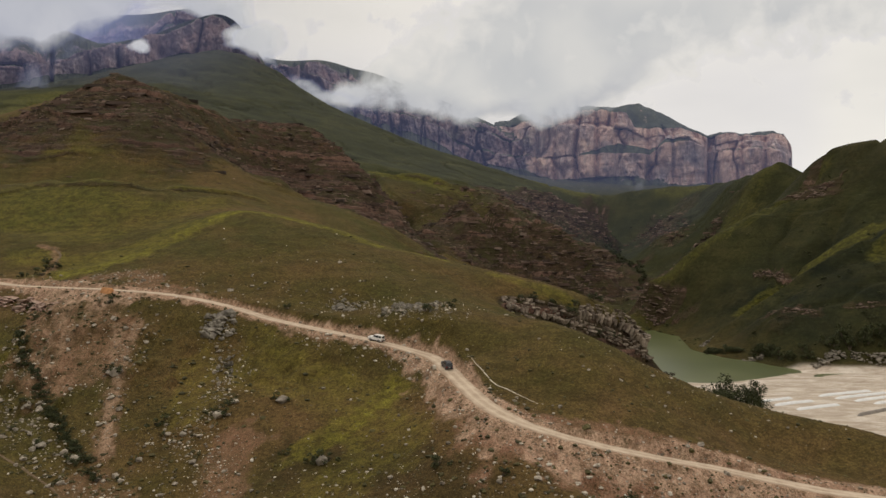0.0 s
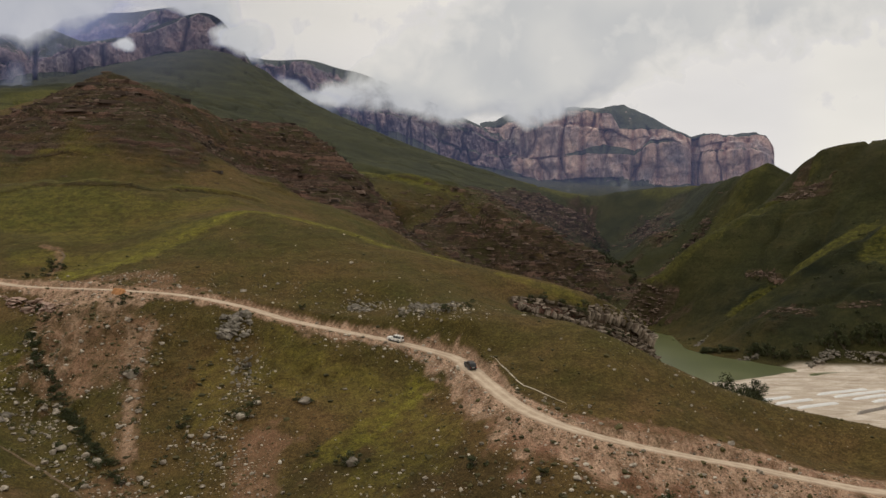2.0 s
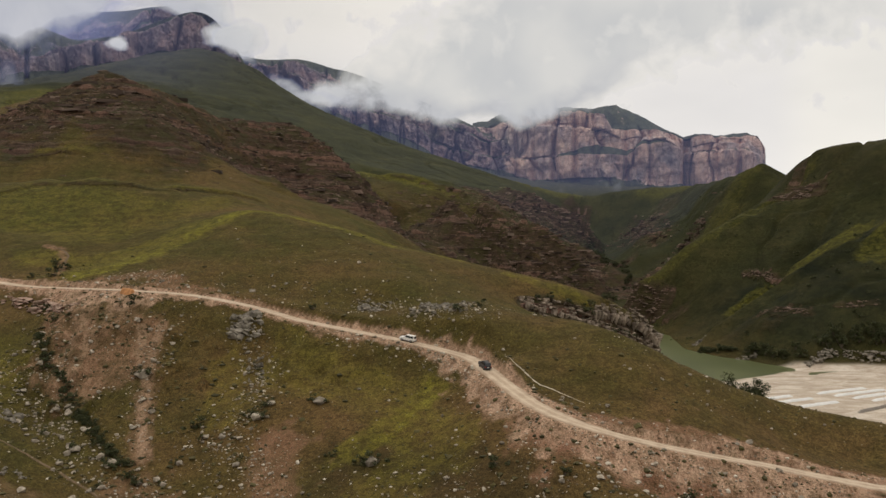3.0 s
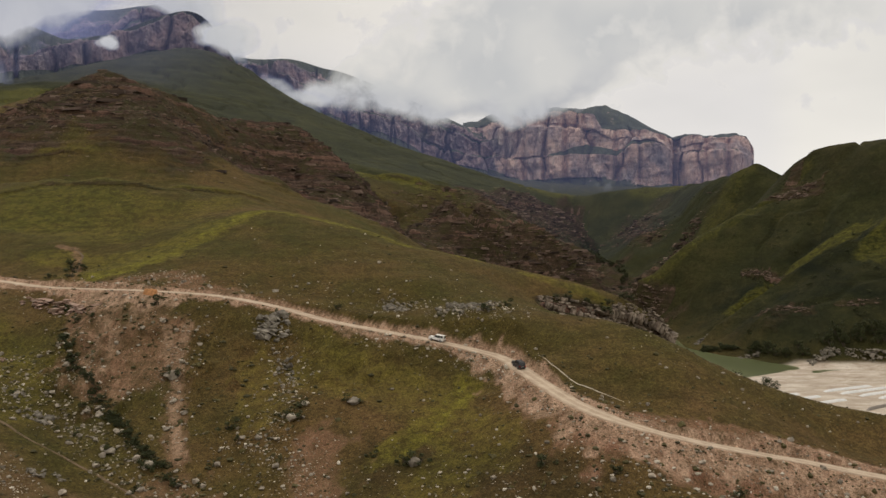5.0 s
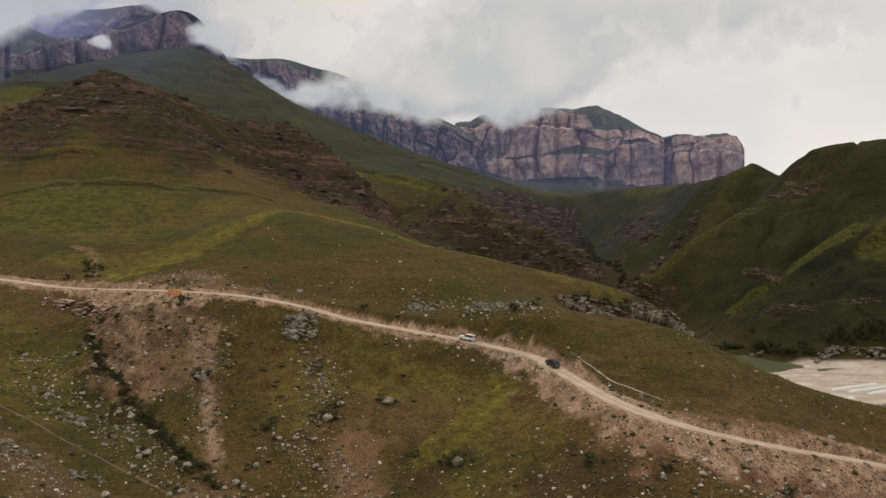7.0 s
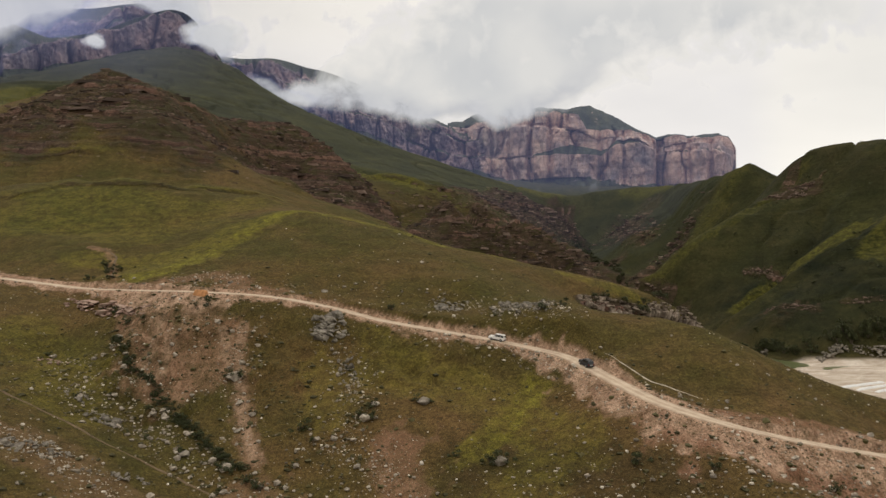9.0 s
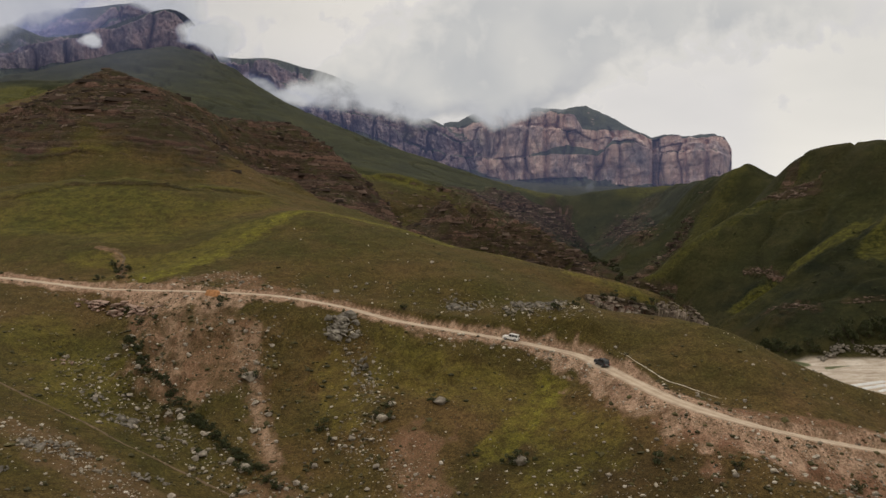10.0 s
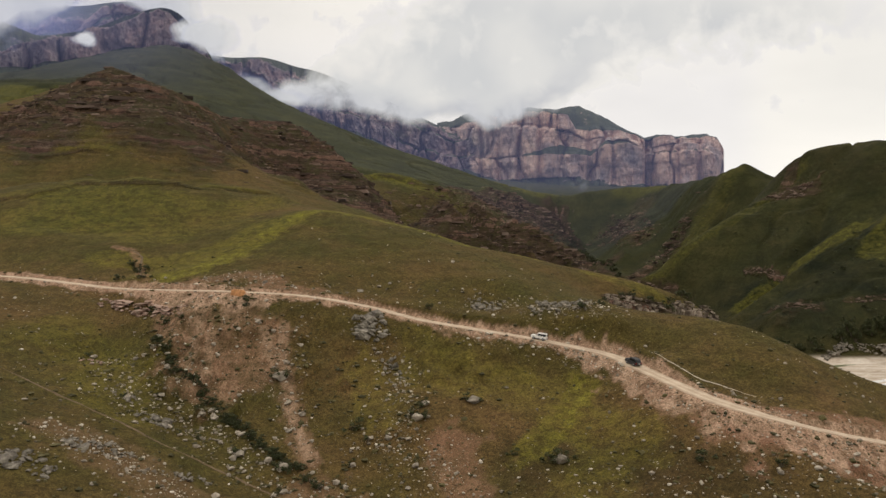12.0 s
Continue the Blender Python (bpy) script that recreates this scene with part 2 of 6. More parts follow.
def land_fit():
    """Weights of a multiquadric surface through the lines of the land."""
    parts = []
    for key, line in LINES.items():
        mid = np.array(line, float)
        step = np.clip(0.07 * np.median(np.hypot(mid[:, 0] + 30, mid[:, 1])), 9, 400)
        parts.append(sample(line, step))
    parts.append(sample(road_line, 10))
    c = np.concatenate(parts)
    keep = []
    for i in range(len(c)):                      # no two centres almost on one spot
        gap = 0.012 * np.hypot(c[i, 0] + 30, c[i, 1])
        if all(np.hypot(*(c[i, :2] - c[j, :2])) > gap for j in keep):
            keep.append(i)
    c = c[keep]
    xy = c[:, :2] / 100
    soft = np.full(len(c), 0.03)
    d2 = ((xy[:, None] - xy[None]) ** 2).sum(-1)
    A = np.sqrt(d2 + soft[None] ** 2)
    n = len(c)
    M = np.zeros((n + 3, n + 3))
    M[:n, :n] = A
    M[:n, n] = M[n, :n] = 1
    M[:n, n + 1:] = xy
    M[n + 1:, :n] = xy.T
    w = np.linalg.lstsq(M, np.concatenate([c[:, 2], np.zeros(3)]), rcond=1e-9)[0]
    return xy, soft, w


LAND = land_fit()


def base_height(x, y):
    xy, soft, w = LAND
    n = len(xy)
    x, y = np.asarray(x, float).ravel() / 100, np.asarray(y, float).ravel() / 100
    z = np.empty(len(x))
    for i in range(0, len(x), 20000):
        a, b = x[i:i + 20000], y[i:i + 20000]
        d = np.sqrt((a[:, None] - xy[:, 0]) ** 2 + (b[:, None] - xy[:, 1]) ** 2 + soft ** 2)
        z[i:i + 20000] = d @ w[:n] + w[n] + a * w[n + 1] + b * w[n + 2]
    return z


def near_line(x, y, path):
    """Distance to a polyline in plan, signed (positive on its left), and the height of the line there."""
    best = np.full(len(x), 1e9)
    zz = np.zeros(len(x))
    side = np.ones(len(x))
    for a, b in zip(path[:-1], path[1:]):
        v = (b - a)[:2]
        t = np.clip(((x - a[0]) * v[0] + (y - a[1]) * v[1]) / max(v @ v, 1e-9), 0, 1)
        dx, dy = x - a[0] - t * v[0], y - a[1] - t * v[1]
        d = np.hypot(dx, dy)
        m = d < best
        best[m] = d[m]
        zz[m] = (a[2] + t * (b[2] - a[2]))[m]
        side[m] = np.where(v[0] * dy - v[1] * dx > 0, 1.0, -1.0)[m]
    return best, zz, side


def belt(x, y, line, radius, seed=0, rough=0.6):
    """1 near a line, fading out at about the radius with a ragged edge."""
    p = np.array([(q[0], q[1], 0) for q in line], float)
    lo, hi = p.min(0) - 2 * radius, p.max(0) + 2 * radius
    res = np.zeros(len(x))
    m = (x > lo[0]) & (x < hi[0]) & (y > lo[1]) & (y < hi[1])
    if m.any():
        d = near_line(x[m], y[m], p)[0]
        d = d * (1 + rough * fbm(x[m] / radius * 1.7, y[m] / radius * 1.7, 4, seed))
        res[m] = 1 - smooth(0.55 * radius, 1.15 * radius, d)
    return res


# brown strata, bare earth, lush grass and painted crest light, by the lines that they follow
ROCK_BELTS = [
    ([(-300, 470), (-268, 480), (-250, 500), (-225, 500), (-195, 490)], 52, 0.8),
    ([(-190, 470), (-165, 520), (-140, 610), (-110, 620)], 55, 0.85),
    ([(-195, 690), (-164, 715), (-131, 715), (-95, 680), (-62, 640), (-40, 610), (-25, 560)], 75, 1.0),
    ([(-36, 780), (29, 830), (88, 860), (154, 890), (200, 880), (225, 850)], 66, 0.92),
    ([(20, 770), (110, 780), (190, 830)], 54, 0.9),
    ([(90, 1090), (188, 1170), (270, 1235)], 45, 0.8),
    ([(350, 668), (338, 655)], 9, 0.8),
    ([(258, 584), (272, 556)], 6, 0.8),
    ([(174, 643), (203, 621)], 9, 0.95),
    ([(225, 488), (245, 466)], 6, 0.6),
    ([(264, 461), (282, 453)], 4, 0.6),
    ([(200, 606), (212, 600)], 6, 0.7),
    ([(222, 468), (236, 478)], 9, 0.45),
    ([(440, 1290), (390, 1230), (360, 1150)], 30, 0.5),
    # rock behind the outcrop; its dark colour also puts shade between the blocks
    ([(24, 238), (45, 245), (60, 250), (78, 260)], 6, 1.0),
    ([(100, 925), (190, 960), (235, 1010)], 60, 0.75),
    ([(320, 655), (328, 640), (338, 622)], 12, 0.9),
    ([(-262, 520), (-250, 545), (-232, 545), (-205, 532)], 28, 0.9),
    ([(-215, 535), (-199, 565), (-195, 680)], 26, 0.75),
    ([(-20, 900), (90, 1010), (168, 1095), (229, 1130)], 60, 0.45),
    ([(205, 935), (228, 1000), (240, 1060)], 40, 0.75),
    ([(330, 1010), (350, 1150), (370, 1290)], 36, 0.42),
    ([(300, 860), (350, 930)], 24, 0.4),
    ([(122, 1145), (200, 1235), (288, 1390)], 34, 0.95),
]
EARTH_BELTS = [
    ([(-108, 203), (-104, 192), (-97, 180)], 9, 0.72),
    ([(-92, 203), (-92, 190), (-86, 178)], 8, 0.55),
    ([(-84, 192), (-79, 177), (-74.5, 160), (-71, 149)], 2.6, 0.5),
    ([(-84, 190), (-82, 178)], 4.0, 0.7),
    ([(-41, 147), (-41.6, 141.4), (-39.8, 132)], 6, 0.6),
    ([(-127.4, 228), (-131, 236), (-137, 253), (-142.6, 263.8), (-150, 267)], 1.7, 0.6),
    ([(14, 129), (30, 122), (55, 117), (85, 112)], 9, 1.0),
    ([(20, 132.5), (45, 130.5), (75, 128.5)], 2.2, 0.7),
    ([(-90, 212), (-75, 209)], 4, 0.6),
    ([(-112, 220), (-104, 221.4), (-96, 224), (-87, 217)], 4, 0.55),
    ([(-116, 138), (-104, 133), (-94, 130)], 5, 0.35),
    ([(-108, 137), (-92, 128), (-78, 121)], 8, 0.28),
    ([(-70, 140), (-58, 128), (-40, 122)], 6, 0.4),
]
LUSH_LIT_BELTS = [
    ([(-124, 236), (-112, 252), (-98, 274)], 14, 0.6),
    ([(-190, 305), (-160, 300), (-140, 310), (-118, 300)], 14, 0.32),
    ([(-15, 150), (-8, 138), (-16, 130)], 9, 0.45),
    ([(-150, 258), (-128, 254), (-112, 264), (-97, 279), (-82, 287)], 7, 0.55),
    ([(-123, 229), (-115, 233), (-109, 243), (-102, 255), (-94, 269), (-84, 284)], 6.5, 1.0),
    ([(-139, 195), (-124, 182), (-114, 165)], 12, 0.35),
    ([(-45, 178), (-30, 170), (-18, 160)], 9, 0.4),
    ([(-82, 287), (-60, 284), (-40, 278), (-22, 270), (0, 264)], 5.0, 0.9),
    ([(-200, 296), (-165, 300), (-135, 285)], 15, 0.4),
    ([(-190, 325), (-150, 320), (-125, 310), (-105, 320)], 13, 0.4),
    ([(-10, 163), (-15, 153), (-22, 145), (-27, 140)], 4.5, 0.8),
    ([(-22, 163), (-45, 172)], 6, 0.35),
    ([(-60, 178), (-55, 160)], 6, 0.4),
    ([(20, 257), (45, 253)], 4, 0.6),
    ([(-509, 870), (-480, 920), (-430, 720)], 40, 0.4),
    ([(-120, 1590), (4, 1490), (132, 1470), (300, 1440)], 22, 0.4),
    ([(-90, 1010), (-30, 1000), (30, 980)], 16, 0.6),
    # next two and last: crest light of the east spurs put into grass colour
    ([(330, 545), (280, 548), (235, 545)], 11, 0.5),
    ([(390, 545), (345, 520), (310, 500)], 13, 0.45),
    ([(330, 850), (380, 880), (410, 900)], 22, 0.25),
    ([(430, 1360), (480, 1330)], 30, 0.35),
    ([(345, 655), (275, 640), (223, 640), (188, 640)], 9, 0.28),
]


CHUTES = [([(-81.2, 192), (-80.5, 183.8), (-79.1, 176.6), (-77.5, 170.2), (-75.5, 163), (-72.3, 155), (-70, 150)], 1.7, 0.72), ([(-85.7, 190), (-83.7, 183.8), (-80.9, 178.2)], 1.7, 0.7), ([(-99.2, 190.2), (-99.3, 185.4), (-98.2, 177.4)], 1.5, 0.55),
          ([(-103.8, 205.4), (-104.5, 199), (-103.7, 189.4), (-103.2, 184.6)], 2.0, 0.5), ([(-98.3, 204), (-97.4, 198.2), (-97, 193)], 1.6, 0.5)]


def masks(x, y):
    rock, earth, lush_lit = np.zeros(len(x)), np.zeros(len(x)), np.zeros(len(x))
    for i, (line, r, k) in enumerate(ROCK_BELTS):
        rock = np.maximum(rock, k * belt(x, y, line, r, 40 + i))
    for i, (line, r, k) in enumerate(EARTH_BELTS):
        earth = np.maximum(earth, k * belt(x, y, line, r, 70 + i, 0.75))
    for i, (line, r, k) in enumerate(LUSH_LIT_BELTS):
        lush_lit = np.maximum(lush_lit, k * belt(x, y, line, r, 90 + i))
    gravel = smooth(28.0, 25.8, base_height(x, y)) * smooth(100, 118, x) * smooth(435, 425, y + 0 * x)
    return rock, earth, lush_lit, gravel


ROAD_HALF = 2.0
# sharp spurs (and draws, of negative height) on the hillsides: line in plan, half width, height, how rocky
RIDGES = [
    ([(12, 880), (33, 808), (55, 786), (73, 772)], 27, 30, 0.35),
    ([(62, 870), (85, 842), (96, 826), (117, 798), (134, 782)], 24, 27, 0.35),
    ([(126, 905), (152, 893), (174, 860), (187, 828)], 24, 24, 0.3),
    ([(225, 1080), (247, 1050), (240, 900)], 26, 14, 0.2),
    ([(-45, 900), (-29, 755), (-17, 722)], 20, -22, 0.1),
    ([(45, 850), (66, 812), (88, 780)], 13, -14, -0.4),
    ([(108, 880), (128, 840), (146, 800)], 13, -14, -0.4),
    ([(-205, 508), (-190, 505), (-165, 517), (-142, 530), (-106, 481)], 18, 7, 0.4),
    ([(-190, 560), (-150, 600), (-115, 560)], 22, -10, 0.0),
    ([(330, 590), (310, 568), (280, 562), (260, 545), (225, 532), (203, 524)], 13, -8, 0.0),
    ([(345, 525), (316, 516), (280, 519), (250, 520), (203, 510)], 15, 7, 0.0),
    ([(380, 1230), (330, 1100), (285, 960)], 40, 15, 0.15),
    ([(440, 1250), (385, 1050), (330, 900)], 36, -12, 0.0),
]
# rock ledges with a turf lip: line in plan (uphill on its left), drop, width of the bench
LEDGES = [
    ([(-230, 318), (-203, 328), (-189, 338), (-165, 336), (-141, 338), (-128, 336)], 2.6, 13),
    ([(-152, 392), (-133, 399), (-116, 409), (-104, 414)], 2.2, 10),
    ([(-250, 420), (-225, 428), (-205, 426)], 1.8, 9),
    ([(-100, 990), (-30, 1008), (14, 997), (52, 982)], 9.0, 26),
    ([(100, 1120), (165, 1190), (240, 1270)], 8.0, 26),
    ([(120, 1180), (190, 1250), (280, 1390)], 8.0, 26),
    ([(-300, 482), (-285, 486), (-267, 479), (-248, 482)], 4.5, 10),
]


def alpine_of(x, y):
    """Where cooler, darker turf takes over from the dry grass: far slopes and the east hillside."""
    far = np.hypot(x + 30, y)
    return np.maximum(smooth(740, 1050, far + 120 * fbm(x / 150, y / 150, 3, 88)), 0.75 * smooth(150, 230, x) * smooth(380, 460, y))


def land(x, y, with_masks=False):
    """Height of the ground, and the masks of its cover."""
    x, y = np.asarray(x, float).ravel(), np.asarray(y, float).ravel()
    z = base_height(x, y)
    rock, earth, lush_lit, gravel = masks(x, y)
    far = np.hypot(x + 30, y)
    wet = smooth(30, 26, z) * smooth(90, 105, x) * smooth(640, 600, y) * smooth(150, 250, y)
    # swells and hummocks, broad ones far off, small ones at hand
    amp = (1 - wet) * (1 - 0.9 * gravel)
    z = z + amp * (0.0045 * far ** 0.95) * fbm(x / 60, y / 60, 5, 3) * smooth(200, 600, far)
    z = z + amp * 0.45 * fbm(x / 13, y / 13, 3, 5)
    near = smooth(420, 250, far)
    z = z + near * amp * (0.16 * fbm(x / 3.1, y / 3.1, 3, 9) + 0.05 * fbm(x / 0.9, y / 0.9, 2, 12))
    # draws and runnels that water has cut down the far slopes
    run = np.abs(fbm(x / 90 + 3, y / 90, 3, 21))
    z = z - amp * 0.004 * far * smooth(0.10, 0.0, run) * smooth(350, 700, far) * smooth(2600, 1700, far)
    for i, (line, wide, height, rocky) in enumerate(RIDGES):
        p = np.array([(q[0], q[1], 0) for q in line], float)
        lo, hi = p.min(0) - 1.6 * wide, p.max(0) + 1.6 * wide
        m = (x > lo[0]) & (x < hi[0]) & (y > lo[1]) & (y < hi[1])
        if m.any():
            d = near_line(x[m], y[m], p)[0] + 0.22 * wide * fbm(x[m] / wide, y[m] / wide, 3, 500 + i)
            t = np.clip(1 - d / wide, 0, 1)
            z[m] += height * t * (0.7 + 0.3 * t)
            rock[m] = np.clip(rock[m] + rocky * smooth(0.1, 0.7, t), 0, 1)
    for i, (line, drop, wide) in enumerate(LEDGES):
        p = np.array([(q[0], q[1], 0) for q in line], float)
        lo, hi = p.min(0) - 1.5 * wide, p.max(0) + 1.5 * wide
        m = (x > lo[0]) & (x < hi[0]) & (y > lo[1]) & (y < hi[1])
        if m.any():
            d, _, side = near_line(x[m], y[m], p)
            d = d * side + 0.25 * wide * fbm(x[m] / wide, y[m] / wide, 3, 540 + i)
            ends = smooth(1.2 * wide, 0.4 * wide, np.maximum(p[0, 0] - x[m], x[m] - p[-1, 0]) + 0.8 * wide)
            here = ends * (0.55 + 0.45 * fbm(x[m] / (2 * wide), y[m] / (2 * wide), 3, 560 + i))
            z[m] += here * drop * smooth(-0.22 * wide, 0.0, d) * smooth(1.3 * wide, 0.1 * wide, d)
            rock[m] = np.maximum(rock[m], np.clip(1.3 * here, 0, 1) * smooth(-0.26 * wide, -0.18 * wide, d) * smooth(0.02 * wide, -0.06 * wide, d))
            lush_lit[m] = np.maximum(lush_lit[m], 0.7 * here * smooth(0.0, 0.1 * wide, d) * smooth(0.8 * wide, 0.3 * wide, d))
    # beds of harder rock stand out as ledges, some thick and some thin, broken along the hill
    step = np.where(far > 420, 5.2, 3.0)
    dip = z + 0.05 * x + 3.0 * fbm(x / 90, y / 90, 3, 31) + 1.3 * fbm(x / 22, y / 22, 3, 30)
    k = dip / step
    bed = np.floor(k)
    fr = k - bed
    hard = _hash(bed.astype(int), 0 * bed.astype(int), 33)
    sound = np.clip(hard * smooth(-0.30, 0.30, fbm(x / 34 + 7.7 * bed, y / 34, 3, 34)) * 1.5, 0, 1)
    rise = smooth(0.50, 0.62 + 0.36 * (1 - sound), fr)
    z = z + rock * (0.25 + 0.75 * sound) * (bed + rise - k) * step
    face = smooth(0.44, 0.54, fr) * smooth(1.02, 0.78, fr) * sound
    z = z + rock * smooth(250, 500, far) * (2.2 * fbm(x / 11, y / 11, 4, 35, 0.65) + 4.0 * fbm(x / 45, y / 45, 2, 36))
    # rills in the bare earth
    z = z - earth * near * 0.35 * np.abs(fbm(x / 1.6, y / 9, 3, 51))
    # the road bench: flat bed, cut bank above, spill of earth below
    m = far < 420
    bank = np.zeros(len(x))
    if m.any():
        d, zr, side = near_line(x[m], y[m], road_path[::2])
        e = d - ROAD_HALF - 0.5
        ragged = 1 + 0.25 * fbm(x[m] / 5, y[m] / 5, 3, 61)
        flat = smooth(0.9, 0.0, e)
        up = side > 0
        cut = zr + np.maximum(e, 0) * 1.35 * ragged          # steep earth bank on the hill side
        fill = zr - np.maximum(e, 0) * 0.72 * ragged         # loose spill on the valley side
        zm = z[m]
        # slight lift of the valley edge keeps the bed level
        bed = zr - 0.05 + 0.03 * fbm(x[m] / 2, y[m] / 2, 2, 63)
        zz = np.where(up, np.minimum(zm, cut), np.maximum(zm, np.where(e < 40, fill, -1e9)))
        zz = np.where(up & (zm < zr), zm + (zr - zm) * smooth(6, 0, e), zz)
        zz = np.where(~up & (zm > zr), zr + (zm - zr) * smooth(0, 6, e), zz)
        zz = bed * flat + zz * (1 - flat)
        z[m] = zz
        for i, (line, r, k) in enumerate(CHUTES):
            bank[m] = np.maximum(bank[m], k * belt(x[m], y[m], line, r, 120 + i, 0.5))
        spill = np.interp(x[m], [-240, -130, -118, -95, -84, -60, -15, 0, 12, 20, 60, 120], [0.25, 0.3, 1.2, 1.0, 0.35, 0.22, 0.3, 0.75, 1.0, 1.1, 1.6, 1.6])
        e = e / np.where(up, np.interp(x[m], [-100, -65, -20, 0, 20, 60], [0.6, 0.3, 0.38, 0.45, 0.5, 0.9]), spill)
        w_up = 1 - smooth(2.2, 3.8, e * (1 + 0.8 * fbm(x[m] / 4, y[m] / 4, 3, 65)))
        w_dn = 1 - smooth(3.4, 6.6, e * (1 + 0.9 * fbm(x[m] / 4, y[m] / 4, 3, 66)))
        bank[m] = np.maximum(bank[m], np.where(up, w_up, w_dn))
    # the river flat stays clear of the water
    z = np.where((gravel > 0.02) & (y < 372 + 0.45 * np.maximum(x - 150, 0)), np.maximum(z, 24.5 + 0.25 * fbm(x / 6, y / 6, 3, 67)), z)
    if not with_masks:
        return z
    return z, rock, np.maximum(earth, bank), lush_lit, gravel, bank, face, hard


def dark_turf_of(x, y):
    """The darker turf of the east side of the valley, and of a slope below the road."""
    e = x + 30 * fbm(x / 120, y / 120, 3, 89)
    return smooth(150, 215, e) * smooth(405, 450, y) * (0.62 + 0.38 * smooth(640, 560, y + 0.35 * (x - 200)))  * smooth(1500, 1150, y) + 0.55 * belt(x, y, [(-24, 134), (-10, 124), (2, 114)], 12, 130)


# ---- materials ----
def material(name):
    mat = bpy.data.materials.new(name)
    mat.use_nodes = True
    nt = mat.node_tree
    bsdf = nt.nodes["Principled BSDF"]
    bsdf.inputs["Specular IOR Level"].default_value = 0.25
    bsdf.inputs["Roughness"].default_value = 0.9
    return mat, nt, bsdf


def n_coord(nt, scale=1.0, kind="Object", stretch=(1, 1, 1)):
    co = nt.nodes.new("ShaderNodeTexCoord")
    mp = nt.nodes.new("ShaderNodeMapping")
    mp.inputs["Scale"].default_value = [scale * s for s in stretch]
    link(nt, co.outputs[kind], mp.inputs[0])
    return mp.outputs[0]


def n_noise(nt, vec, scale, detail=4, rough=0.55, distort=0.0):
    n = nt.nodes.new("ShaderNodeTexNoise")
    n.inputs["Scale"].default_value = scale
    n.inputs["Detail"].default_value = detail
    n.inputs["Roughness"].default_value = rough
    n.inputs["Distortion"].default_value = distort
    link(nt, vec, n.inputs["Vector"])
    return n.outputs["Fac"]


def n_ramp(nt, fac, stops):
    r = nt.nodes.new("ShaderNodeValToRGB")
    e = r.color_ramp.elements
    while len(e) < len(stops):
        e.new(0.5)
    for el, (p, c) in zip(e, stops):
        el.position = p
        el.color = (*c, 1) if len(c) == 3 else c
    link(nt, fac, r.inputs[0])
    return r.outputs[0]


def n_range(nt, fac, a, b, lo=0.0, hi=1.0):
    r = nt.nodes.new("ShaderNodeMapRange")
    r.inputs["From Min"].default_value, r.inputs["From Max"].default_value = a, b
    r.inputs["To Min"].default_value, r.inputs["To Max"].default_value = lo, hi
    link(nt, fac, r.inputs["Value"])
    return r.outputs[0]


def n_math(nt, op, a, b):
    m = nt.nodes.new("ShaderNodeMath")
    m.operation = op
    for i, v in enumerate((a, b)):
        if isinstance(v, (int, float)):
            m.inputs[i].default_value = v
        else:
            link(nt, v, m.inputs[i])
    return m.outputs[0]


def n_mix(nt, fac, a, b, blend='MIX'):
    m = nt.nodes.new("ShaderNodeMix")
    m.data_type = 'RGBA'
    m.blend_type = blend
    for sock, v in ((m.inputs[0], fac), (m.inputs[6], a), (m.inputs[7], b)):
        if isinstance(v, (int, float)):
            sock.default_value = v
        elif isinstance(v, tuple):
            sock.default_value = (*v, 1)
        else:
            link(nt, v, sock)
    return m.outputs[2]


def n_attr(nt, name):
    a = nt.nodes.new("ShaderNodeAttribute")
    a.attribute_name = name
    return a.outputs["Fac"]


def n_bump(nt, bsdf, height, dist, strength=1.0):
    b = nt.nodes.new("ShaderNodeBump")
    b.inputs["Distance"].default_value = dist
    b.inputs["Strength"].default_value = strength
    link(nt, height, b.inputs["Height"])
    link(nt, b.outputs[0], bsdf.inputs["Normal"])


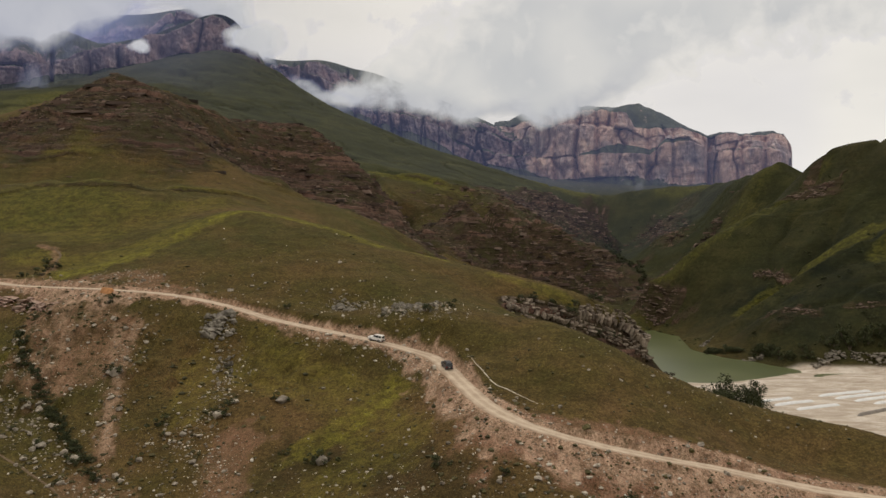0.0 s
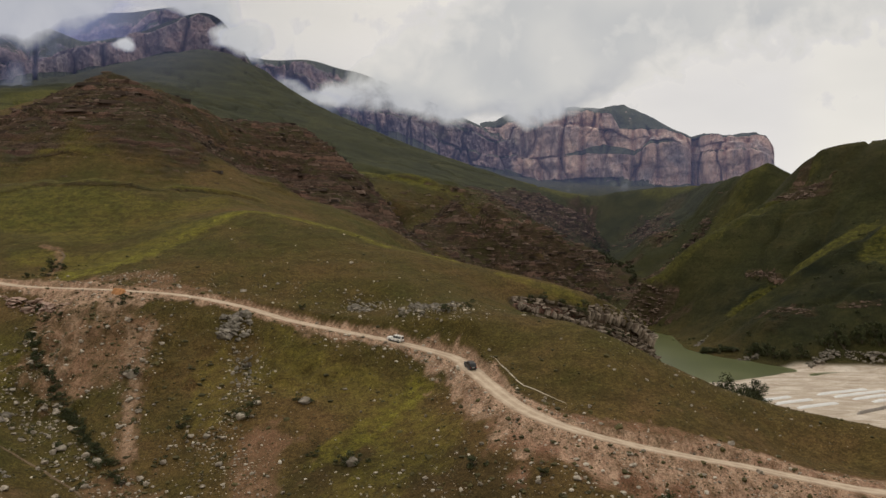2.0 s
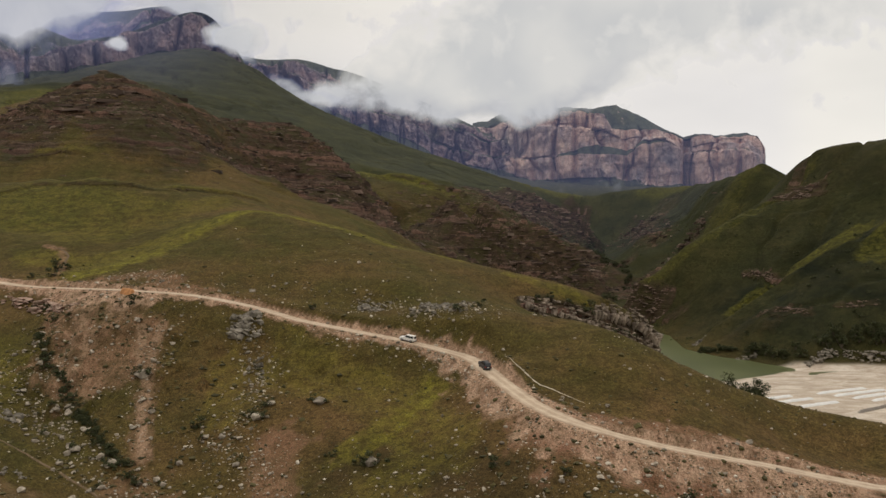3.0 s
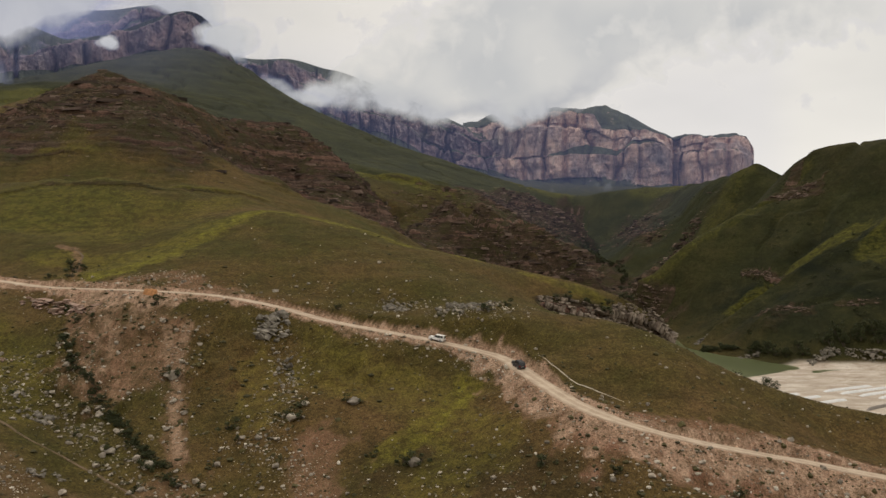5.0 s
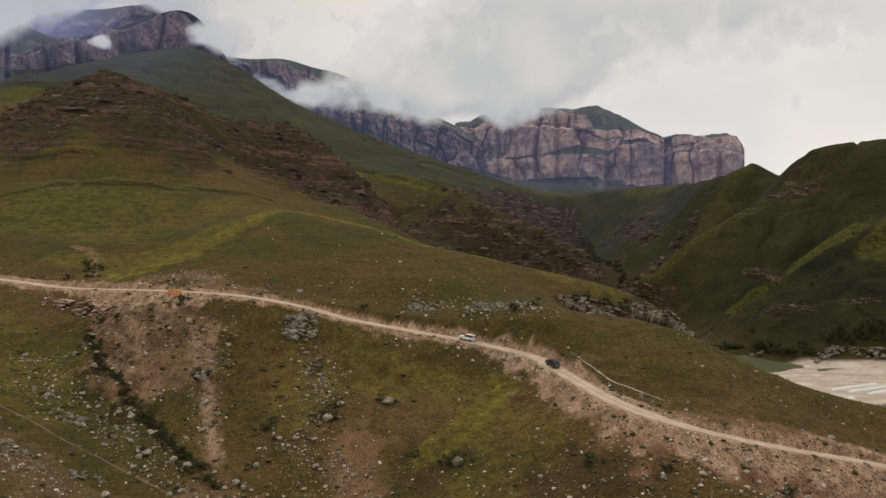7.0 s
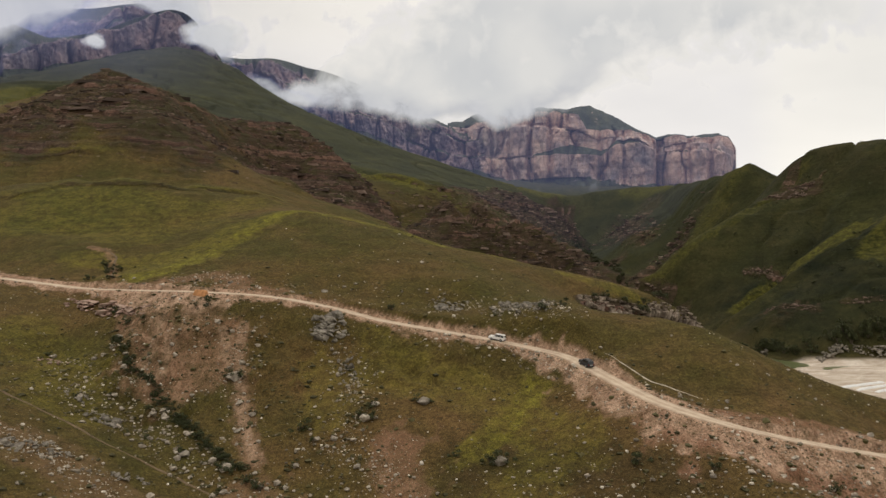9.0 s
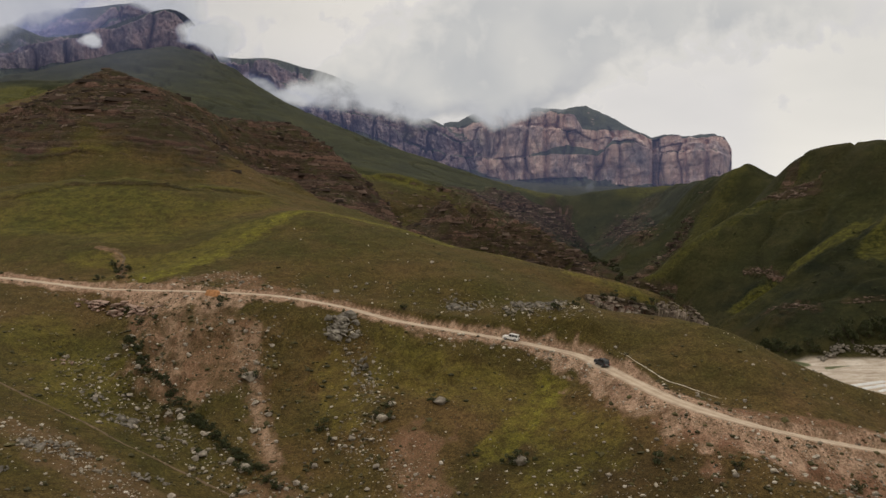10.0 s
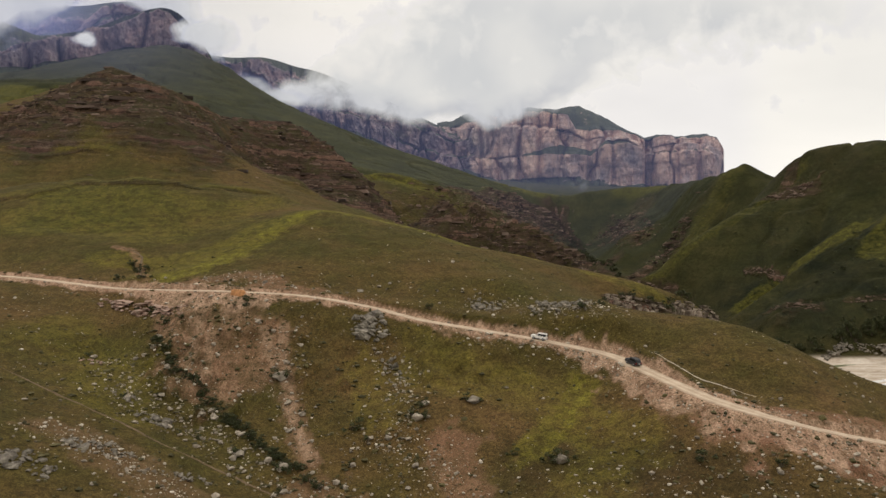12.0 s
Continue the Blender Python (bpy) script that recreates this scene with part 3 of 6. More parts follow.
def ground_material():
    mat, nt, bsdf = material("hill_ground")
    p = n_coord(nt)
    big = n_noise(nt, p, 0.012, 5, 0.6)
    mid = n_noise(nt, p, 0.085, 6, 0.62, 0.5)
    med = n_noise(nt, p, 0.33, 5, 0.65)
    fine = n_noise(nt, p, 1.3, 5, 0.7)
    tiny = n_noise(nt, p, 5.0, 3, 0.7)
    # grass: olive, tawny where it is dry, dark in places
    g1 = n_ramp(nt, mid, [(0.32, (0.050, 0.046, 0.0125)), (0.48, (0.073, 0.055, 0.016)), (0.66, (0.103, 0.066, 0.025))])
    g2 = n_ramp(nt, big, [(0.36, (0.046, 0.049, 0.0115)), (0.49, (0.074, 0.057, 0.016)), (0.62, (0.120, 0.069, 0.028))])
    grass = n_mix(nt, 0.5, g1, g2)
    # cooler alpine turf on the high slopes far up the valley
    turf = n_ramp(nt, n_noise(nt, p, 0.02, 6, 0.65), [(0.30, (0.024, 0.027, 0.0115)), (0.52, (0.037, 0.039, 0.0145)), (0.72, (0.058, 0.055, 0.020))])
    grass = n_mix(nt, n_attr(nt, "alpine"), grass, turf)
    # darker green turf where the mask is set, broken up by noise
    grass = n_mix(nt, n_math(nt, 'MULTIPLY', n_attr(nt, "dark_turf"), n_range(nt, n_noise(nt, p, 0.03, 6, 0.68), 0.36, 0.66, 1.0, 0.3)), grass, (0.010, 0.0125, 0.0055))
    lf = n_range(nt, med, 0.34, 0.60, 0.25, 1.0)
    lush_lit = n_math(nt, 'MULTIPLY', n_attr(nt, "lush_lit"), n_math(nt, 'MULTIPLY', lf, n_range(nt, mid, 0.28, 0.55, 0.35, 1.0)))
    grass = n_mix(nt, n_math(nt, 'MULTIPLY', lush_lit, 0.92), grass, (0.146, 0.132, 0.018))
    tone = n_math(nt, 'MULTIPLY', n_range(nt, fine, 0.34, 0.68, 0.55, 1.31), n_range(nt, tiny, 0.3, 0.7, 0.48, 1.52))
    tone = n_math(nt, 'MULTIPLY', tone, n_range(nt, med, 0.32, 0.68, 0.78, 1.24))
    tracks = n_noise(nt, n_coord(nt, 1.0, "Object", (0.035, 0.035, 0.75)), 1.0, 5, 0.6, 0.3)
    tone = n_math(nt, 'MULTIPLY', tone, n_range(nt, tracks, 0.36, 0.64, 0.91, 1.09))
    comb = nt.nodes.new("ShaderNodeCombineColor")
    for i in range(3):
        link(nt, tone, comb.inputs[i])
    grass = n_mix(nt, 1.0, grass, comb.outputs[0], 'MULTIPLY')
    # bare earth, rilled down the slope
    rill = n_noise(nt, n_coord(nt, 1.0, "Object", (0.50, 0.22, 0.22)), 1.0, 6, 0.70, 0.5)
    earth = n_ramp(nt, rill, [(0.30, (0.075, 0.042, 0.027)), (0.46, (0.205, 0.112, 0.070)), (0.66, (0.42, 0.250, 0.165))])
    earth = n_mix(nt, n_range(nt, big, 0.45, 0.60, 0, 0.6), earth, (0.22, 0.108, 0.066))
    earth = n_mix(nt, n_math(nt, 'MULTIPLY', n_attr(nt, "bank"), n_range(nt, rill, 0.36, 0.60, 0.2, 0.95)), earth, (0.47, 0.315, 0.215))
    earth = n_mix(nt, n_range(nt, fine, 0.54, 0.60, 0, 0.8), earth, (0.058, 0.040, 0.020))
    earth = n_mix(nt, n_range(nt, tiny, 0.60, 0.66, 0, 0.7), earth, (0.43, 0.36, 0.27))
    ef = n_math(nt, 'MULTIPLY', n_attr(nt, "earth"), n_range(nt, n_math(nt, 'ADD', n_math(nt, 'MULTIPLY', fine, 0.5), n_math(nt, 'MULTIPLY', med, 0.5)), 0.36, 0.52, 0.12, 1.0))
    col = n_mix(nt, ef, grass, earth)
    grit = n_range(nt, n_noise(nt, p, 2.6, 4, 0.75), 0.34, 0.66, 0.55, 1.5)
    gcomb = nt.nodes.new("ShaderNodeCombineColor")
    for i in range(3):
        link(nt, grit, gcomb.inputs[i])
    col = n_mix(nt, n_math(nt, 'ADD', n_math(nt, 'MULTIPLY', ef, 0.6), 0.3), col, gcomb.outputs[0], 'MULTIPLY')
    # brown strata: bare risers in bands of rust, brown and grey, with debris and thin turf on the treads, whose dark
    # colour also paints the shadow lines of the beds
    ps = n_coord(nt, 1.0, "Object", (0.018, 0.018, 0.36))
    bands = n_math(nt, 'ADD', n_math(nt, 'MULTIPLY', n_noise(nt, ps, 1.0, 5, 0.62, 0.8), 0.7), n_math(nt, 'MULTIPLY', n_noise(nt, p, 0.16, 6, 0.75), 0.3))
    blot = n_noise(nt, p, 0.05, 6, 0.72)
    riser = n_ramp(nt, n_attr(nt, "bed"), [(0.0, (0.070, 0.042, 0.031)), (0.4, (0.105, 0.060, 0.043)), (0.7, (0.110, 0.076, 0.058)), (1.0, (0.190, 0.105, 0.075))])
    riser = n_mix(nt, n_range(nt, bands, 0.40, 0.50, 0.85, 0.0), riser, (0.030, 0.021, 0.017))
    riser = n_mix(nt, n_range(nt, bands, 0.55, 0.64, 0.0, 0.7), riser, (0.21, 0.150, 0.115))
    tread = n_ramp(nt, n_noise(nt, p, 0.12, 6, 0.72), [(0.34, (0.026, 0.019, 0.012)), (0.5, (0.056, 0.038, 0.023)), (0.66, (0.080, 0.050, 0.034))])
    tread = n_mix(nt, n_range(nt, blot, 0.46, 0.58, 0.0, 0.8), tread, (0.050, 0.045, 0.017))
    strata = n_mix(nt, n_range(nt, n_math(nt, 'ADD', n_attr(nt, "face"), n_range(nt, n_noise(nt, p, 0.14, 6, 0.75), 0.3, 0.7, -0.5, 0.5)), 0.2, 0.55), tread, riser)
    chip = n_range(nt, fine, 0.34, 0.68, 0.48, 1.26)
    ccomb = nt.nodes.new("ShaderNodeCombineColor")
    for i in range(3):
        link(nt, chip, ccomb.inputs[i])
    strata = n_mix(nt, 1.0, strata, ccomb.outputs[0], 'MULTIPLY')
    rf = n_math(nt, 'ADD', n_attr(nt, "rock"), n_range(nt, n_noise(nt, p, 0.05, 7, 0.72), 0.3, 0.7, -0.45, 0.45))
    rf = n_math(nt, 'MULTIPLY', n_range(nt, rf, 0.28, 0.85), n_range(nt, n_attr(nt, "rock"), 0.02, 0.25))
    col = n_mix(nt, rf, col, strata)
    # pale gravel of the river flat
    grav = n_ramp(nt, n_noise(nt, n_coord(nt, 1.0, "Object", (0.06, 0.16, 0.1)), 1.0, 8, 0.72, 0.6), [(0.3, (0.29, 0.225, 0.165)), (0.5, (0.47, 0.39, 0.31)), (0.68, (0.66, 0.59, 0.50))])
    grav = n_mix(nt, n_range(nt, n_noise(nt, p, 0.6, 4, 0.7), 0.56, 0.70, 0, 0.5), grav, (0.22, 0.18, 0.14))
    col = n_mix(nt, n_attr(nt, "gravel"), col, grav)
    link(nt, col, bsdf.inputs["Base Color"])
    h = n_math(nt, 'ADD', n_math(nt, 'MULTIPLY', fine, 1.0), n_math(nt, 'MULTIPLY', tiny, 0.35))
    h = n_math(nt, 'ADD', h, n_math(nt, 'MULTIPLY', n_math(nt, 'MULTIPLY', bands, rf), 7.0))
    n_bump(nt, bsdf, h, 0.45, 0.9)
    bsdf.inputs["Roughness"].default_value = 1.0
    bsdf.inputs["Specular IOR Level"].default_value = 0.1
    return mat


def road_material():
    mat, nt, bsdf = material("dirt_road")
    p = n_coord(nt)
    c = n_ramp(nt, n_noise(nt, p, 0.35, 6, 0.65), [(0.3, (0.29, 0.21, 0.145)), (0.5, (0.42, 0.32, 0.23)), (0.72, (0.53, 0.425, 0.315))])
    rut = n_attr(nt, "rut")
    c = n_mix(nt, n_range(nt, rut, 0.0, 1.0, 0.0, 0.55), c, (0.60, 0.49, 0.36))
    c = n_mix(nt, n_range(nt, n_noise(nt, p, 3.0, 4, 0.7), 0.55, 0.75, 0, 0.5), c, (0.30, 0.21, 0.14))
    c = n_mix(nt, n_range(nt, n_attr(nt, "verge"), 0.3, 1.0, 0.0, 0.85), c, (0.25, 0.17, 0.11))
    link(nt, c, bsdf.inputs["Base Color"])
    n_bump(nt, bsdf, n_noise(nt, p, 2.2, 5, 0.7), 0.12)
    return mat


def stone_material(name, dark, mid, light, lichen=0.4):
    mat, nt, bsdf = material(name)
    p = n_coord(nt)
    info = nt.nodes.new("ShaderNodeObjectInfo")
    a = n_noise(nt, p, 1.3, 6, 0.65)
    c = n_ramp(nt, a, [(0.28, dark), (0.5, mid), (0.72, light)])
    v = n_range(nt, info.outputs["Random"], 0, 1, 0.72, 1.25)
    comb = nt.nodes.new("ShaderNodeCombineColor")
    for i in range(3):
        link(nt, v, comb.inputs[i])
    c = n_mix(nt, 1.0, c, comb.outputs[0], 'MULTIPLY')
    c = n_mix(nt, n_range(nt, n_noise(nt, p, 0.5, 5, 0.7), 0.5, 0.66, 0, lichen), c, (0.16, 0.145, 0.095))
    link(nt, c, bsdf.inputs["Base Color"])
    n_bump(nt, bsdf, n_noise(nt, p, 3.5, 6, 0.7), 0.15)
    return mat


def cliff_material(name, stops, pale):
    """Limestone: upright stains and joints, warm fresh faces, painted shadow-grey patches, thin beds, turf on the
    ledges.
    """
    mat, nt, bsdf = material(name)
    stain = n_noise(nt, n_coord(nt, 1.0, "Object", (1, 1, 0.14)), 0.030, 7, 0.66, 0.5)
    joint = n_noise(nt, n_coord(nt, 1.0, "Object", (1, 1, 0.22)), 0.075, 6, 0.68, 0.6)
    beds = n_noise(nt, n_coord(nt, 1.0, "Object", (0.007, 0.007, 0.065)), 1.0, 5, 0.68, 0.6)
    patch = n_noise(nt, n_coord(nt, 1.0, "Object", (1, 1, 0.7)), 0.0085, 6, 0.62, 0.4)
    # the ramp's grey end puts bluish shadow into the rock colour
    c = n_ramp(nt, patch, list(zip((0.34, 0.46, 0.56, 0.70), stops)))
    c = n_mix(nt, n_range(nt, stain, 0.52, 0.66, 0.0, 0.7), c, pale)
    c = n_mix(nt, n_range(nt, stain, 0.45, 0.33, 0.0, 0.6), c, (0.19, 0.16, 0.17))
    c = n_mix(nt, n_range(nt, joint, 0.40, 0.31, 0.0, 0.6), c, (0.12, 0.105, 0.115))
    c = n_mix(nt, n_range(nt, beds, 0.43, 0.36, 0.0, 0.5), c, (0.17, 0.145, 0.15))
    grain = n_noise(nt, n_coord(nt), 0.11, 5, 0.7)
    gc = nt.nodes.new("ShaderNodeCombineColor")
    gv = n_range(nt, grain, 0.32, 0.68, 0.72, 1.28)
    for i in range(3):
        link(nt, gv, gc.inputs[i])
    c = n_mix(nt, 1.0, c, gc.outputs[0], 'MULTIPLY')
    green = n_mix(nt, n_noise(nt, n_coord(nt), 0.02, 5, 0.6), (0.034, 0.046, 0.026), (0.070, 0.078, 0.038))
    gf = n_math(nt, 'ADD', n_attr(nt, "cap"), n_range(nt, n_noise(nt, n_coord(nt), 0.03, 6, 0.7), 0.3, 0.7, -0.4, 0.4))
    c = n_mix(nt, n_range(nt, gf, 0.4, 0.6), c, green)
    link(nt, c, bsdf.inputs["Base Color"])
    n_bump(nt, bsdf, n_math(nt, 'ADD', n_math(nt, 'MULTIPLY', joint, 1.2), n_math(nt, 'MULTIPLY', beds, 0.35)), 12.0, 1.0)
    return mat


def water_material():
    mat, nt, bsdf = material("green_water")
    p = n_coord(nt)
    c = n_ramp(nt, n_noise(nt, p, 0.02, 4, 0.5), [(0.35, (0.076, 0.088, 0.032)), (0.65, (0.105, 0.115, 0.045))])
    link(nt, c, bsdf.inputs["Base Color"])
    bsdf.inputs["Roughness"].default_value = 0.28
    bsdf.inputs["Specular IOR Level"].default_value = 0.3
    n_bump(nt, bsdf, n_noise(nt, p, 0.8, 3, 0.5), 0.02, 0.4)
    return mat


def plain(name, color, rough=0.5, metal=0.0, vary=0.15, scale=3.0):
    mat, nt, bsdf = material(name)
    p = n_coord(nt)
    lo = tuple(c * (1 - vary) for c in color)
    hi = tuple(min(1, c * (1 + vary)) for c in color)
    link(nt, n_ramp(nt, n_noise(nt, p, scale, 4, 0.6), [(0.3, lo), (0.7, hi)]), bsdf.inputs["Base Color"])
    bsdf.inputs["Roughness"].default_value = rough
    bsdf.inputs["Metallic"].default_value = metal
    bsdf.inputs["Specular IOR Level"].default_value = 0.5
    return mat


def leaf_material(name, dark, light):
    mat, nt, bsdf = material(name)
    geo = nt.nodes.new("ShaderNodeNewGeometry")
    c = n_ramp(nt, geo.outputs["Random Per Island"], [(0.0, dark), (1.0, light)])
    link(nt, c, bsdf.inputs["Base Color"])
    bsdf.inputs["Roughness"].default_value = 0.75
    return mat


MAT_GROUND = ground_material()
MAT_ROAD = road_material()
MAT_BOULDER = stone_material("grey_limestone", (0.095, 0.078, 0.060), (0.29, 0.245, 0.19), (0.54, 0.47, 0.385))
MAT_WARM = stone_material("brown_sandstone", (0.060, 0.046, 0.036), (0.185, 0.142, 0.108), (0.44, 0.36, 0.285))
MAT_CLIFF = cliff_material("pink_limestone", ((0.26, 0.220, 0.220), (0.43, 0.315, 0.280), (0.60, 0.400, 0.315), (0.68, 0.495, 0.40)), (0.70, 0.555, 0.47))
# same limestone with cloud shade and blue distance put into its colours
MAT_CLIFF_SHADED = cliff_material("shaded_limestone", ((0.135, 0.112, 0.130), (0.205, 0.155, 0.165), (0.30, 0.205, 0.195), (0.39, 0.285, 0.265)), (0.42, 0.335, 0.315))
MAT_WATER = water_material()


def path_material():
    mat, nt, bsdf = material("worn_earth")
    p = n_coord(nt)
    c = n_ramp(nt, n_noise(nt, p, 0.8, 6, 0.7), [(0.32, (0.072, 0.050, 0.026)), (0.5, (0.120, 0.080, 0.045)), (0.7, (0.175, 0.122, 0.077))])
    link(nt, c, bsdf.inputs["Base Color"])
    n_bump(nt, bsdf, n_noise(nt, p, 2.2, 5, 0.7), 0.12)
    return mat


MAT_PATH = path_material()


# ---- mesh helpers ----
def grid_mesh(name, X, Y, Z, attrs, mat, wrap=False):
    """One sheet from arrays of rows and columns."""
    rows, cols = X.shape
    me = bpy.data.meshes.new(name)
    co = np.stack([X, Y, Z], -1).reshape(-1, 3).astype(np.float32)
    i = np.arange(rows - 1)[:, None] * cols + np.arange(cols - 1)[None]
    if wrap:
        i = np.arange(rows - 1)[:, None] * cols + np.arange(cols)[None]
        nxt = np.arange(rows - 1)[:, None] * cols + (np.arange(cols)[None] + 1) % cols
        faces = np.stack([i, nxt, nxt + cols, i + cols], -1).reshape(-1)
    else:
        faces = np.stack([i, i + 1, i + cols + 1, i + cols], -1).reshape(-1)
    n = len(faces) // 4
    me.vertices.add(len(co))
    me.vertices.foreach_set("co", co.ravel())
    me.loops.add(n * 4)
    me.loops.foreach_set("vertex_index", faces.astype(np.int32))
    me.polygons.add(n)
    me.polygons.foreach_set("loop_start", (np.arange(n) * 4).astype(np.int32))
    me.update(calc_edges=True)
    me.polygons.foreach_set("use_smooth", np.ones(n, bool))
    for key, val in attrs.items():
        at = me.attributes.new(key, 'FLOAT', 'POINT')
        at.data.foreach_set("value", np.asarray(val, np.float32).ravel())
    me.materials.append(mat)
    me.validate()
    return me


def raw_mesh(name, verts, faces, mat, flat=True):
    me = bpy.data.meshes.new(name)
    me.from_pydata([tuple(v) for v in verts], [], [tuple(f) for f in faces])
    me.materials.append(mat)
    if not flat:
        me.polygons.foreach_set("use_smooth", np.ones(len(me.polygons), bool))
    me.update()
    return me


def part(name, bm, mat, parent=None, label="", smooth_faces=False):
    me = bpy.data.meshes.new(name)
    bm.to_mesh(me)
    bm.free()
    me.materials.append(mat)
    if smooth_faces:
        me.polygons.foreach_set("use_smooth", np.ones(len(me.polygons), bool))
    ob = new(name, me)
    if parent is not None:
        ob.parent = parent
    if label:
        ob["label"] = label
    return ob


# ---- the ground, one sheet to the horizon ----
def build_ground():
    cx, cy = -27.0, -12.0
    ang = np.concatenate([np.linspace(-180, -54, 50)[:-1], np.linspace(-54, 46, 1050), np.linspace(46, 180, 52)[1:-1]])
    r = [0.02, 8.0]
    while r[-1] < 4850:
        q = r[-1]
        if q < 100:
            s = 7
        elif q < 330:
            s = 0.62
        elif q < 430:
            s = 0.0036 * q
        elif q < 960:
            s = 0.0022 * q
        elif q < 2000:
            s = 0.006 * q
        else:
            s = 0.04 * q
        r.append(q + s)
    r = np.array(r)
    A, R = np.meshgrid(np.radians(ang), r)
    X, Y = cx + R * np.sin(A), cy + R * np.cos(A)
    z, rock, earth, lush_lit, gravel, bank, face, hard = land(X, Y, True)
    me = grid_mesh("ground", X, Y, z.reshape(X.shape), {"rock": rock, "earth": earth, "lush_lit": lush_lit, "gravel": gravel, "bank": bank, "face": face, "bed": hard, "alpine": alpine_of(X.ravel(), Y.ravel()), "dark_turf": dark_turf_of(X.ravel(), Y.ravel())}, MAT_GROUND, True)
    return tagged(new("ground", me), "green and tawny grass hillsides with brown rock strata and bare earth", "ground", kind="structure")


ground = build_ground()


def ribbon(path, halves, lift, name, mat, attr=None):
    """A strip along a path, laid on the ground."""
    p = path
    t = np.gradient(p[:, :2], axis=0)
    t /= np.linalg.norm(t, axis=1)[:, None]
    nrm = np.stack([-t[:, 1], t[:, 0]], -1)
    w = np.array(halves)
    edge = 1 + 0.12 * fbm(np.arange(len(p)) / 9.0, np.zeros(len(p)), 3, 77)
    X = p[:, None, 0] + nrm[:, None, 0] * w * edge[:, None]
    Y = p[:, None, 1] + nrm[:, None, 1] * w * edge[:, None]
    Z = np.repeat(p[:, None, 2], len(w), 1)
    return X, Y, Z


def build_road():
    w = np.linspace(-1, 1, 15) * (ROAD_HALF + 0.25)
    X, Y, Z = ribbon(road_path, w, 0, "road", MAT_ROAD)
    rut = np.exp(-((np.abs(w) - 0.85) / 0.3) ** 2)[None] * np.ones_like(X)
    verge = np.clip((np.abs(w) - 1.3) / 0.95, 0, 1)[None] * np.ones_like(X) + 0.35 * fbm(X / 1.5, Y / 1.5, 3, 5)
    Z = Z + 0.10 - 0.06 * rut - 0.22 * np.clip((np.abs(w) - 1.6) / 0.65, 0, 1)[None] ** 2 + 0.03 * fbm(X, Y, 3, 4)
    me = grid_mesh("road", X, Y, Z, {"rut": rut, "verge": verge}, MAT_ROAD)
    return tagged(new("road", me), "pale dusty dirt road with wheel ruts along the hillside", "road", kind="structure")


road = build_road()


def build_lake():
    xs, ys = np.linspace(80, 260, 40), np.linspace(340, 680, 60)
    X, Y = np.meshgrid(xs, ys)
    me = grid_mesh("water", X, Y, np.full(X.shape, 24.0), {}, MAT_WATER)
    return tagged(new("water", me), "still murky green lake water in the valley floor", "lake", kind="structure")


lake = build_lake()


def build_path(line, half, label, seed, mat=None):
    """A worn strip of pale earth and stones, pressed into the grass."""
    p = smoothed([(x, y, 0) for x, y in line], 0.7)
    w = np.linspace(-1, 1, 7) * half
    t = np.gradient(p[:, :2], axis=0)
    t /= np.linalg.norm(t, axis=1)[:, None]
    ends = np.minimum(1, np.minimum(np.arange(len(p)), np.arange(len(p))[::-1]) / 14.0)
    wide = 0.1 + ends * (0.45 + 0.75 * (0.5 + 0.5 * fbm(np.arange(len(p)) / 7.0, 0 * p[:, 0], 3, seed)))
    X = p[:, None, 0] - t[:, None, 1] * w * wide[:, None] + 0.25 * fbm(np.arange(len(p)) / 5.0, 0 * p[:, 0], 2, seed + 1)[:, None]
    Y = p[:, None, 1] + t[:, None, 0] * w * wide[:, None]
    Z = land(X, Y).reshape(X.shape) + 0.07 - 0.10 * (np.abs(w) / half)[None] ** 2 + 0.04 * fbm(X * 2, Y * 2, 2, seed)
    me = grid_mesh("path", X, Y, Z, {}, mat or MAT_PATH)
    return tagged(new("path", me), label, "path", kind="structure")


build_path([(7.6, 163.6), (10.1, 156.9), (12.5, 150.2), (15.3, 147.2), (18.0, 144.1), (20.9, 141.0)], 0.17, "pale dry ditch on the bank above the road", 5, plain("pale_gravel", (0.52, 0.45, 0.36), 0.95, 0, 0.3, 1.2))
build_path([(-140, 168), (-128, 162), (-113.6, 155.8), (-107.7, 153.4), (-101.5, 149.8), (-91.4, 146.5), (-83.8, 143.6), (-74.9, 138), (-66, 128)], 0.42, "narrow worn footpath across the grassy slope", 9)
build_path([(-127.4, 228.5), (-130.7, 234.5), (-136.9, 253.4), (-138.2, 259), (-142.6, 263.8), (-150, 267)], 0.45, "faint dirt track climbing from the road", 13)


# ---- far cliffs ----
def buttress(u, v, width, own, seed):
    """Upright pillars of rock of uneven width: each stands out by its own amount, with rounded sides and a crack between."""
    w = (u + 1.5 * width * fbm(u / (2.6 * width), v / (4.0 * width) + own, 4, seed)) / width + 3.7 * own
    c = np.floor(w)
    f = w - c
    k = np.floor(v / (4.5 * width) + 0.7 * _hash(c.astype(int), 0 * c.astype(int), seed + 2))
    amount = _hash(c.astype(int), k.astype(int), seed + 1)
    deep = _hash(c.astype(int), 0 * k.astype(int), seed + 4)
    return 0.9 * amount + 0.55 * np.sqrt(np.clip(1 - (2 * f - 1) ** 2, 0, 1)) - 0.7 * deep * smooth(0.10, 0.0, np.minimum(f, 1 - f))


